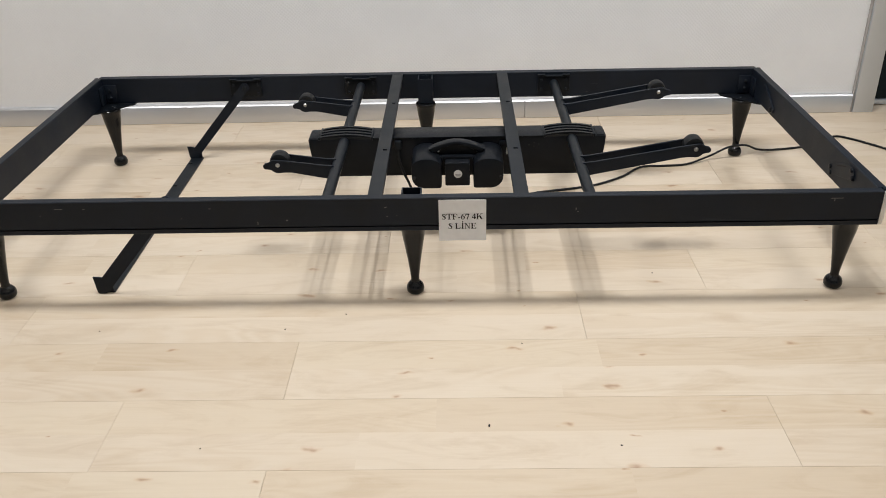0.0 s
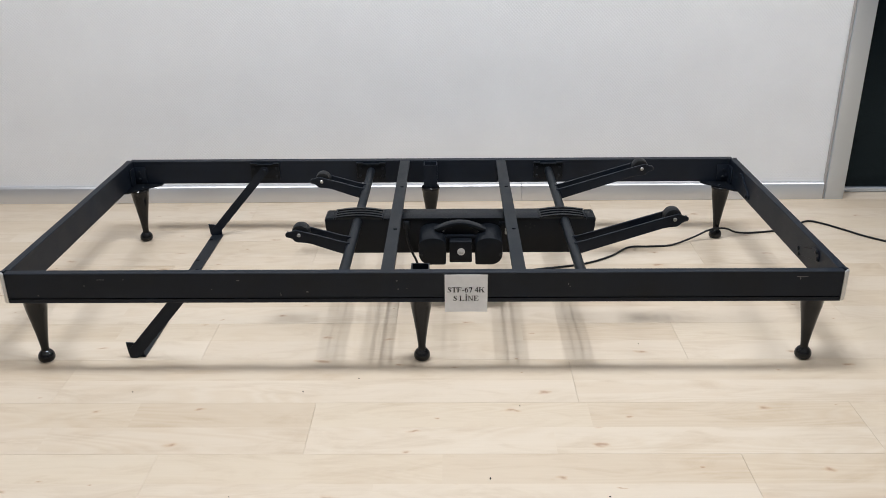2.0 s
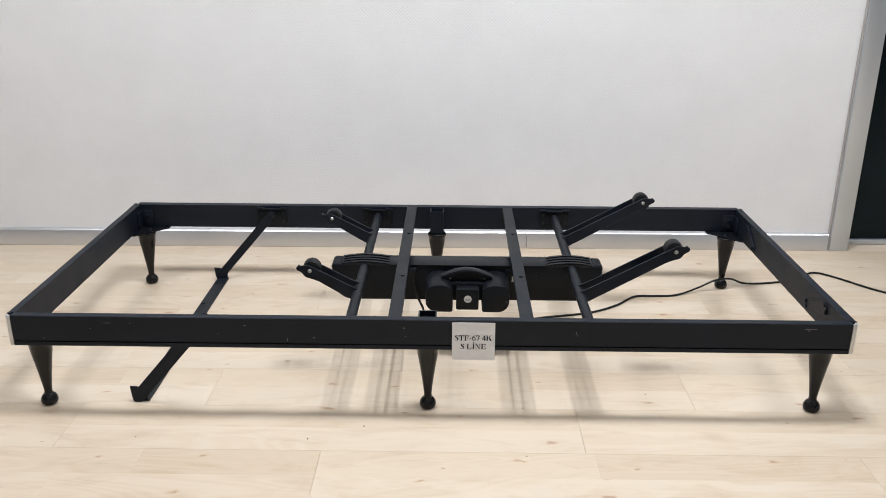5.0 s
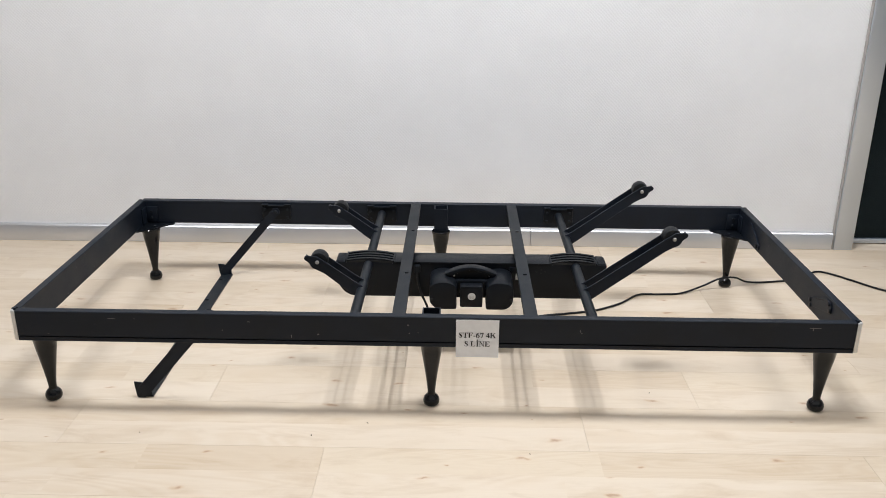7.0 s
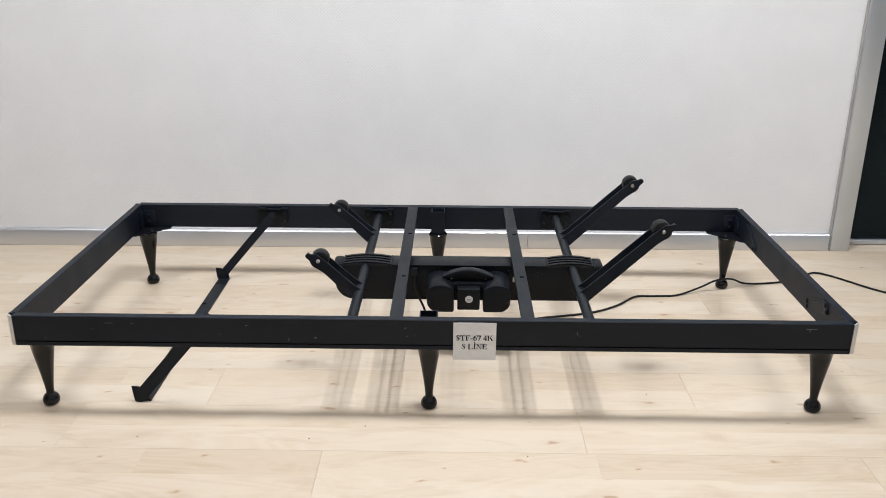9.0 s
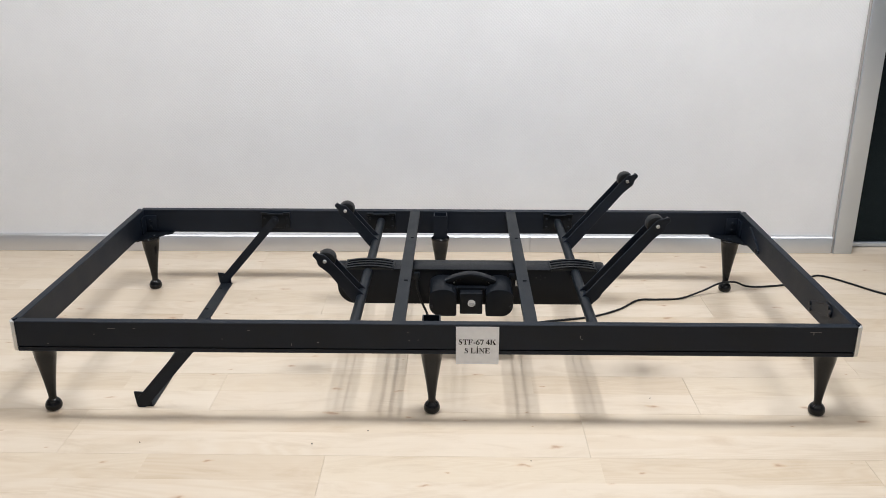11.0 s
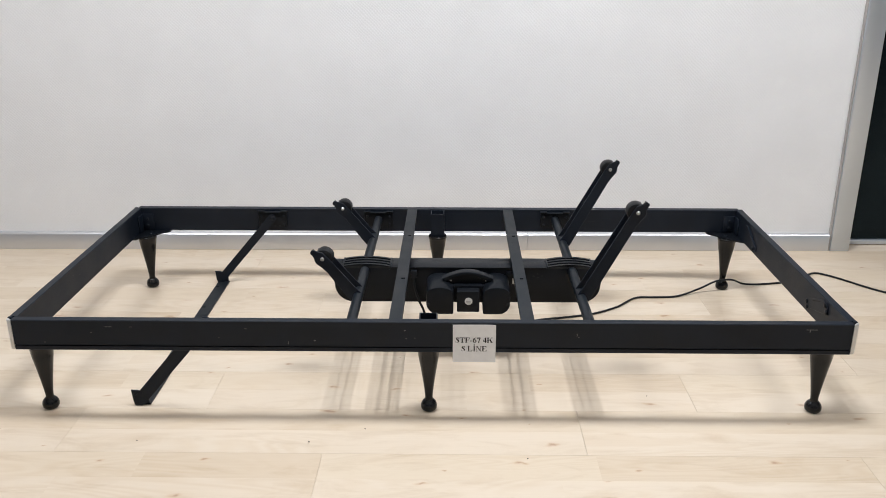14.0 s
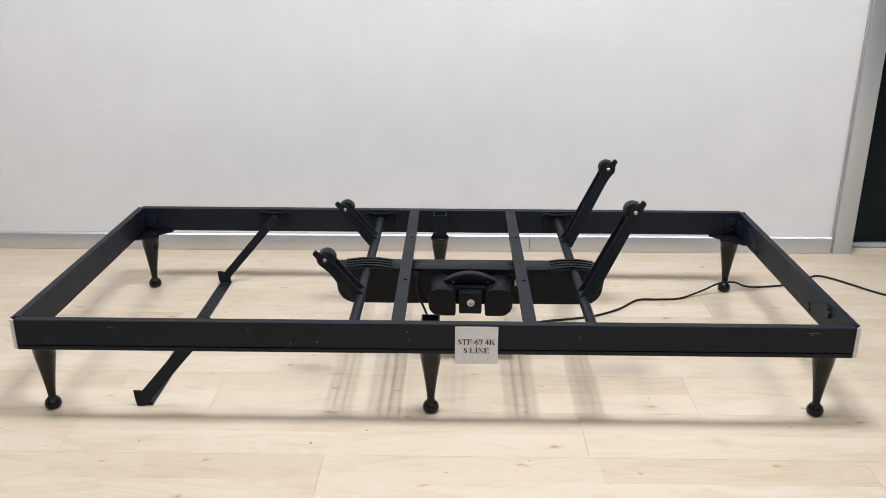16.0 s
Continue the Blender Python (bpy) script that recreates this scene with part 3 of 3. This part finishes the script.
    arc = [(1.002 + 0.138 * i / n, 0.2275 + 0.0190 * math.sin(math.pi * i / n)) for i in range(n + 1)]
    inner = [(1.011 + 0.121 * i / n, 0.2150 + 0.0225 * math.sin(math.pi * i / n)) for i in range(n + 1)]
    part("handle", prism(arc + inner[::-1], 0.345, 0.372, "y", 0.002), PLASTIC, motor, "arched carrying handle")
    part("handle_recess", prism(inner[2:-2] + [(1.130, 0.2125), (1.016, 0.2125)], 0.350, 0.392, "y"), PLASTIC, motor)
    for x in (1.026, 1.121):
        part("screw", screw(x, 0.3499, 0.2215, 0.0030, "-y"), STEEL, motor)
    for x in (0.967, 1.178):
        part("screw", screw(x, front, 0.170, 0.0042, "-y"), DARK, motor)
    # short lead from a socket on the housing down behind the front rail
    lead = part("control_lead", hose([(0.925, 0.394, 0.222), (0.925, 0.388, 0.200), (0.929, 0.386, 0.175), (0.938, 0.384, 0.148), (0.951, 0.383, 0.118), (0.966, 0.384, 0.070), (0.985, 0.390, 0.020), (1.02, 0.405, 0.0096)], 0.0032), RUBBER, bed, "thin black control lead")
    part("plug", box(0.917, 0.933, 0.388, 0.4005, 0.210, 0.232, 0.002), BLACK_TUBE, lead)


def swing_bracket(bed):
    """Hinged leg-end bracket hanging from the long rails down to the floor: two flat arms and a flat cross plate with upturned ends."""
    plate = part("swing_plate", pierced(0.253, 0.289, 0.060, 0.845, 0.0066, 0.0106,
                 [(0.254, 0.267, y, y + 0.010) for y in (0.300, 0.627, 0.790)]), BLACK_TUBE, bed, "flat black cross plate with slots")
    # dark inserts added in the slots to paint their depth shade
    for y in (0.300, 0.627, 0.790):
        part("slot_shade", box(0.2541, 0.2669, y + 0.0001, y + 0.0099, 0.0068, 0.0085), DARK, plate)
    for y in (0.0600, 0.8410):
        part("end_tab", prism([(0.2535, 0.0068), (0.286, 0.0068), (0.286, 0.030), (0.262, 0.0455), (0.2440, 0.0465), (0.2475, 0.0135)], y, y + 0.004, "y", 0.0004, 1), BLACK, plate)
    for y, half in ((0.0565, 0.0155), (0.8385, 0.0130)):
        a, b = Vector((0.266, 0.0225)), Vector((0.446, 0.232))
        n = Vector((-(b - a).y, (b - a).x)).normalized() * half
        pts = [tuple(a - n), tuple(b - n)]
        way = (b - a).normalized()
        pts += [tuple(b + way * half * math.sin(math.pi * i / 8) - n * math.cos(math.pi * i / 8)) for i in range(1, 8)]
        pts += [tuple(b + n), tuple(a + n), (0.2495, 0.0220), (0.2515, 0.0095), (0.2550, 0.0068), (0.2700, 0.0068)]
        part("swing_arm", prism(pts, y - 0.002, y + 0.002, "y", 0.0004, 1), BLACK, plate)
        part("pivot_bolt", screw(0.446, y - 0.0022, 0.232, 0.007, "-y"), BLACK_TUBE, plate)


def build_bed():
    bed = thing("adjustable_bed_frame", None, None, "black steel motorised adjustable bed frame on tapered legs", "bed frame")
    bed.location, bed.scale = (0, 0, -FOOT), (1, STRETCH, 1)
    # long rails with a grooved outer face, side rails between them
    long_rail = prism([(a, b) for a, b in rail_outline()], 0.0135, LENGTH - 0.0135, "x")
    rail = part("long_rail", long_rail, BLACK, bed, "scuffed black powder-coated long rail")
    for x, z, w, h in ((0.237, 0.246, 0.018, 0.0010), (0.290, 0.246, 0.005, 0.0010), (0.196, 0.231, 0.003, 0.0016), (0.555, 0.243, 0.006, 0.0012), (0.492, 0.221, 0.002, 0.0014),
                       (0.652, 0.208, 0.0014, 0.007), (0.714, 0.214, 0.005, 0.0030), (0.922, 0.241, 0.004, 0.0022), (0.925, 0.220, 0.003, 0.0020), (1.318, 0.232, 0.0016, 0.006),
                       (1.322, 0.226, 0.003, 0.0016), (1.852, 0.2485, 0.026, 0.0014), (1.848, 0.2445, 0.0016, 0.006), (0.085, 0.206, 0.003, 0.0016), (0.945, 0.222, 0.0018, 0.0014)):
        part("scratch", box(x - w / 2, x + w / 2, -0.00025, 0.0002, z - h / 2, z + h / 2), SCRATCH, rail)
    flip = moved(prism([(a, b) for a, b in rail_outline()], 0.0135, LENGTH - 0.0135, "x"), Matrix.Translation((0, DEPTH, 0)) @ Matrix.Diagonal((1, -1, 1, 1)))
    bmesh.ops.recalc_face_normals(flip, faces=flip.faces[:])
    part("long_rail", flip, BLACK, bed)
    for s in (0, 1):
        pts = [(a if s == 0 else LENGTH - a, b) for a, b in rail_outline()]
        bm = prism(pts, 0.0205, DEPTH - 0.0205, "y")
        end = merged(bm, prism([(a if s == 0 else LENGTH - a, b) for a, b in ((0.0, BOTTOM), (0.0, TOP), (0.009, TOP), (0.009, BOTTOM))], 0.0135, 0.0204, "y"),
                     prism([(a if s == 0 else LENGTH - a, b) for a, b in ((0.0, BOTTOM), (0.0, TOP), (0.009, TOP), (0.009, BOTTOM))], DEPTH - 0.0204, DEPTH - 0.0135, "y"))
        part("side_rail", end, BLACK, bed)
    for sx in (-1, 1):
        for sy in (-1, 1):
            corner(bed, sx, sy)
    for x, y in ((0.049, 0.047), (LENGTH - 0.052, 0.054), (0.046, 0.808), (LENGTH - 0.052, 0.814)):
        leg(bed, x, y, BOTTOM - 0.0032)
    for y in (0.050, DEPTH - 0.052):
        x = 0.975 if y < 0.1 else 0.981
        leg(bed, x, y, BOTTOM - 0.001)
        a, b = (y - 0.0285, y + 0.0115) if y < 0.1 else (y - 0.0115, y + 0.0305)
        w = 0.0215
        sock = part("leg_socket", merged(box(x - w, x - w + 0.003, a, b, BOTTOM, TOP - 0.004), box(x + w - 0.003, x + w, a, b, BOTTOM, TOP - 0.004),
                                         box(x - w + 0.003, x + w - 0.003, a, a + 0.003, BOTTOM, TOP - 0.004), box(x - w + 0.003, x + w - 0.003, b - 0.003, b, BOTTOM, TOP - 0.004),
                                         box(x - w + 0.003, x + w - 0.003, a + 0.003, b - 0.003, BOTTOM, BOTTOM + 0.004)), BLACK, bed, "open square leg socket")
    # flat cross bars with holes
    for x in (0.8995, 1.2055):
        part("cross_bar", pierced(x - 0.0152, x + 0.0152, RAIL + 0.0005, DEPTH - RAIL - 0.0005, TOP - 0.013, TOP - 0.001,
                                  [(x - 0.0015, x + 0.0085, 0.262, 0.271), (x - 0.0015, x + 0.0085, 0.590, 0.599)]), BLACK_TUBE, bed, "flat black cross bar")
    # torque tubes in bearing brackets
    for x in (TUBE_LEFT, TUBE_RIGHT):
        for back in (True, False):
            bearing_bracket(bed, x, back)
    for back in (True, False):
        bearing_bracket(bed, 0.448, back)
    tubes = []
    for x in (TUBE_LEFT, TUBE_RIGHT):
        tube = part("torque_tube", merged(rod(0, 0, RAIL + 0.007, DEPTH - RAIL - 0.007, 0.0127, 28), rod(0, 0, RAIL + 0.0071, RAIL + 0.012, 0.0155, 28),
                                          rod(0, 0, DEPTH - RAIL - 0.012, DEPTH - RAIL - 0.0071, 0.0130, 28)), BLACK_TUBE, bed, "round black torque tube")
        tubes.append(tube)
    arms = []
    for x, side, reach, ys in ((TUBE_LEFT, -1, 0.1335, (0.2425, 0.6575)), (TUBE_RIGHT, 1, 0.2605, (0.2385, 0.6425))):
        for y in ys:
            arms.append((roller_arm(bed, side, reach), x, y, side))
    drive_unit(bed)
    swing_bracket(bed)
    # bolted strap brackets on the inner face of a side rail
    x = LENGTH - RAIL
    strap = part("rail_bracket", prism([(0.240, 0.199), (0.244, 0.212), (0.238, 0.224), (0.2165, 0.2335), (0.158, 0.2545), (0.132, 0.2550), (0.124, 0.245), (0.123, 0.229)], x - 0.0030, x - 0.0003, "x", 0.0006, 1), BLACK, bed)
    for y, z in ((0.2405, 0.2152), (0.2350, 0.2020), (0.1364, 0.2490), (0.1270, 0.2345)):
        part("knob", screw(x - 0.0029, y, z, 0.0060, "-x"), PLASTIC, strap)
    # slit drawn as a thin dark strip; its shade is only colour
    part("hook_slot", moved(box(-0.0004, 0.0004, -0.022, 0.022, -0.0012, 0.0012), pose(x - 0.0033, 0.187, 0.2385, -20)), DARK, strap)
    strap = part("rail_bracket", prism([(0.640, 0.199), (0.660, 0.195), (0.735, 0.240), (0.735, 0.252), (0.722, 0.252), (0.640, 0.210)], x - 0.005, x - 0.0003, "x"), BLACK, bed)
    part("knob", screw(x - 0.0048, 0.655, 0.204, 0.007, "-x"), PLASTIC, strap)
    return tubes, arms


# ---- loose things ----
GLYPH_WIDTH = {"S": 0.80, "T": 0.99, "F": 0.90, "-": 0.50, "6": 0.74, "7": 0.74, "4": 0.74, " ": 0.37, "K": 1.14, "L": 0.97, "\u0130": 0.58, "N": 1.07, "E": 0.97}


def glyph(ch):
    """Outlines of one bold serif letter, its capital height 1."""
    out = []

    def bar(x0, x1, z0, z1):
        out.append([(x0, z0), (x1, z0), (x1, z1), (x0, z1)])

    def stem(x0):
        bar(x0, x0 + 0.22, 0.0, 1.0)
        bar(x0 - 0.10, x0 + 0.32, 0.0, 0.05)
        bar(x0 - 0.10, x0 + 0.32, 0.95, 1.0)

    def stroke(*path):
        """Ribbon through (x, z, half width) stations."""
        left, right = [], []
        for i, (x, z, w) in enumerate(path):
            p, q = path[max(i - 1, 0)], path[min(i + 1, len(path) - 1)]
            way = Vector((q[0] - p[0], q[1] - p[1])).normalized()
            left.append((x - way.y * w, z + way.x * w))
            right.append((x + way.y * w, z - way.x * w))
        for i in range(len(path) - 1):
            out.append([left[i], right[i], right[i + 1], left[i + 1]])

    if ch == "S":
        stroke((0.67, 0.70, 0.02), (0.62, 0.86, 0.03), (0.52, 0.955, 0.035), (0.38, 0.965, 0.04), (0.24, 0.90, 0.07), (0.19, 0.77, 0.095), (0.28, 0.64, 0.11), (0.44, 0.53, 0.12),
               (0.58, 0.41, 0.12), (0.62, 0.26, 0.10), (0.56, 0.11, 0.07), (0.43, 0.04, 0.04), (0.28, 0.05, 0.035), (0.16, 0.14, 0.03), (0.10, 0.30, 0.02))
        bar(0.655, 0.70, 0.68, 1.0)
        bar(0.08, 0.125, 0.0, 0.32)
    elif ch == "T":
        bar(0.385, 0.605, 0.0, 1.0)
        bar(0.25, 0.74, 0.0, 0.05)
        bar(0.03, 0.96, 0.93, 1.0)
        out.append([(0.03, 0.93), (0.03, 0.70), (0.07, 0.70), (0.18, 0.93)])
        out.append([(0.96, 0.93), (0.96, 0.70), (0.92, 0.70), (0.81, 0.93)])
    elif ch in "FEL":
        stem(0.12)
        if ch != "L":
            bar(0.02, 0.85, 0.94, 1.0)
            out.append([(0.85, 0.94), (0.85, 0.72), (0.81, 0.72), (0.68, 0.94)])
            bar(0.34, 0.62, 0.475, 0.535)
            bar(0.58, 0.63, 0.34, 0.67)
        if ch != "F":
            bar(0.02, 0.88, 0.0, 0.06)
            out.append([(0.88, 0.06), (0.92, 0.30), (0.88, 0.30), (0.70, 0.06)])
    elif ch == "\u0130":
        stem(0.18)
        out.append([(0.29 + 0.12 * math.cos(math.pi * i / 6), 1.24 + 0.12 * math.sin(math.pi * i / 6)) for i in range(12)])
    elif ch == "N":
        bar(0.14, 0.205, 0.0, 1.0)
        bar(0.02, 0.33, 0.0, 0.05)
        bar(0.0, 0.25, 0.95, 1.0)
        out.append([(0.10, 1.0), (0.33, 1.0), (0.905, 0.0), (0.80, 0.0)])
        bar(0.84, 0.905, 0.0, 1.0)
        bar(0.71, 1.03, 0.95, 1.0)
    elif ch == "K":
        stem(0.12)
        out.append([(0.34, 0.38), (0.34, 0.48), (0.84, 0.96), (0.93, 0.96)])
        bar(0.70, 1.07, 0.95, 1.0)
        out.append([(0.47, 0.57), (0.64, 0.72), (1.06, 0.04), (0.76, 0.04)])
        bar(0.66, 1.14, 0.0, 0.05)
    elif ch == "-":
        bar(0.06, 0.44, 0.26, 0.40)
    elif ch == "4":
        bar(0.41, 0.61, 0.0, 1.0)
        bar(0.04, 0.71, 0.24, 0.39)
        out.append([(0.04, 0.39), (0.14, 0.39), (0.42, 0.84), (0.45, 1.0)])
    elif ch == "7":
        bar(0.06, 0.70, 0.83, 1.0)
        out.append([(0.70, 0.85), (0.54, 0.85), (0.24, 0.0), (0.41, 0.0)])
        out.append([(0.06, 0.83), (0.04, 0.66), (0.09, 0.66), (0.18, 0.83)])
    elif ch == "6":
        ring = [(math.cos(math.pi * i / 10), math.sin(math.pi * i / 10)) for i in range(21)]
        for (a, b), (c, d) in zip(ring, ring[1:]):
            out.append([(0.38 + 0.33 * a, 0.32 + 0.335 * b), (0.38 + 0.33 * c, 0.32 + 0.335 * d), (0.38 + 0.14 * c, 0.32 + 0.27 * d), (0.38 + 0.14 * a, 0.32 + 0.27 * b)])
        stroke((0.145, 0.34, 0.095), (0.17, 0.55, 0.10), (0.27, 0.76, 0.085), (0.44, 0.91, 0.055), (0.66, 0.985, 0.025))
    return out


def build_sign():
    x0, x1, z0, z1 = 1.0325, 1.1315, 0.1562, 0.2512
    n = 8
    pts = [(x0 + (x1 - x0) * i / n, -0.0014 - 0.0009 * ((i / n - 0.45) * 2) ** 2) for i in range(n + 1)]
    bm = prism(pts + [(x, y + 0.0006) for x, y in reversed(pts)], z0, z1, "z")
    sign = thing("paper_sign", bm, PAPER, "square white paper label with black printed letters on the front rail", "sign")
    for body, z, width in (("STF-67 4K", 0.2062, 0.0870), ("S L\u0130NE", 0.1843, 0.0600)):
        k = width / sum(GLYPH_WIDTH[ch] for ch in body)
        x, pieces = (x0 + x1) / 2 - 0.0005 - width / 2, []
        for ch in body:
            for j, outline in enumerate(glyph(ch)):
                lift = 0.00002 * (j % 5)
                pieces.append(prism([(x + p * k, z + q * 0.0131) for p, q in outline], -0.00250 - lift, -0.00226, "y"))
            x += GLYPH_WIDTH[ch] * k
        part("lettering", merged(*pieces), INK, sign)


def build_power_cable():
    r = 0.0032
    pts = [(1.021, 0.412, 0.0036), (1.10, 0.455, 0.0036), (1.21, 0.530, 0.0038), (1.296, 0.567, 0.0038), (1.366, 0.584, 0.0038), (1.456, 0.611, 0.0038), (1.54, 0.665, 0.0038),
           (1.609, 0.735, 0.0038), (1.675, 0.742, 0.0038), (1.748, 0.752, 0.004), (1.825, 0.790, 0.014), (1.880, 0.800, 0.036), (1.935, 0.818, 0.034), (1.985, 0.842, 0.010), (2.054, 0.857, 0.0038),
           (2.157, 0.884, 0.0038), (2.215, 0.930, 0.0038), (2.263, 0.958, 0.0038), (2.305, 0.930, 0.0038), (2.345, 0.883, 0.0038), (2.418, 0.798, 0.0038), (2.56, 0.70, 0.0038), (2.85, 0.60, 0.0038)]
    thing("power_cable", hose(pts, r), RUBBER, "thin black power cable trailing across the floor", "cable")


def build_specks():
    bm = bmesh.new()
    spots = ((1.124, -0.416, 0.0036), (0.828, -0.043, 0.0025), (0.705, -0.10, 0.003), (1.52, 0.12, 0.0025), (0.31, -0.10, 0.0025), (1.35, -0.47, 0.0025), (0.62, -0.47, 0.002), (1.20, -0.16, 0.0022))
    for x, y, r in spots:
        bmesh.ops.create_icosphere(bm, subdivisions=1, radius=1.0, matrix=Matrix.LocRotScale((x, y, r * 0.35), Euler((0, 0, x * 7)), (r, r * 0.6, r * 0.4)))
    thing("floor_dirt", bm, RUBBER, "dark crumbs of dirt on the floor", "dirt", kind="stuff")


# ---- laminate floor, board by board ----
def build_floor():
    floor = thing("floor", box(X0 - 0.2, X1 + 0.2, Y0 - 0.2, 2.4, -0.06, -0.0085), SUBFLOOR, "pale two-strip birch laminate floor", "floor", kind="structure")
    width, length, gap = 0.190, 1.197, 0.00016
    rng = random.Random(5)
    kinds = []
    for k in range(10):
        bm = bmesh.new()
        for strip in (0, 1):
            x = 0.0
            while x < length - 1e-6:
                step = rng.uniform(0.45, 1.1)
                end = length if length - x - step < 0.2 else x + step
                a, b = x + (gap if x == 0 else 0), end - (gap if end == length else 0)
                c = strip * width / 2 + (gap if strip == 0 else 0)
                d = (strip + 1) * width / 2 - (gap if strip else 0)
                e = 0.0002
                # micro bevel on the board's outer edges only
                ax, bx = a + (e if x == 0 else 0), b - (e if end == length else 0)
                cy, dy = c + (e if strip == 0 else 0), d - (e if strip else 0)
                top = [bm.verts.new(p) for p in ((ax, cy, 0), (bx, cy, 0), (bx, dy, 0), (ax, dy, 0))]
                low = [bm.verts.new(p) for p in ((a, c, -0.0005), (b, c, -0.0005), (b, d, -0.0005), (a, d, -0.0005))]
                foot = [bm.verts.new((v.co.x, v.co.y, -0.0083)) for v in low]
                bm.faces.new(top)
                for i in range(4):
                    j = (i + 1) % 4
                    bm.faces.new((low[i], low[j], top[j], top[i]))
                    bm.faces.new((foot[i], foot[j], low[j], low[i]))
                x = end
        me = bpy.data.meshes.new("plank")
        bm.to_mesh(me)
        bm.free()
        me.materials.append(LAMINATE)
        kinds.append(me)
    known = {0: 0.430, -1: 0.137, -2: 0.742, -3: 0.443, -4: 0.746, 1: 0.90, 2: 0.20, 3: 0.62, 4: 1.02, 5: 0.35}
    for row in range(-24, 8):
        y = 0.0445 + row * width
        x = known.get(row, rng.uniform(0, length)) - 5 * length
        while x < X1:
            if x + length > X0:
                ob = new("plank", kinds[rng.randrange(len(kinds))])
                ob.location = (x, y, 0)
                ob.parent = floor
            x += length


# ---- movement: the two torque tubes turn and lift the roller arms ----
RIGHT = [(0, 9.6), (1, 13.4), (2, 17.0), (3, 20.6), (3.7, 23.3), (5.8, 31.4), (7, 35.8), (8, 39.3), (9.2, 43.4), (11.3, 50.9), (12, 53.5), (13, 57.4), (14, 61.1), (14.7, 63.9), (15.1, 64.5), (16, 64.5)]
LEFT = [(0, 7.4), (1, 11.6), (2, 15.6), (3, 19.6), (3.7, 22.4), (5.8, 31.0), (7, 35.2), (8, 38.7), (9.2, 42.6), (10.6, 47.6), (11.2, 49.6), (11.5, 49.9), (16, 49.9)]


def motions(tubes, arms):
    for ob, x, turn, s in ((tubes[0], TUBE_LEFT, LEFT, 1), (tubes[1], TUBE_RIGHT, RIGHT, -1)):
        walk(ob, [(t, pose(x, 0, PIVOT_Z, 0, s * a, 0)) for t, a in turn])
    for ob, x, y, side in arms:
        walk(ob, [(t, pose(x, y, PIVOT_Z, 0, -side * a, 0)) for t, a in (RIGHT if side > 0 else LEFT)])


build_room()
build_lights()
TUBES, ARMS = build_bed()
build_sign()
build_power_cable()
build_specks()
build_floor()
motions(TUBES, ARMS)
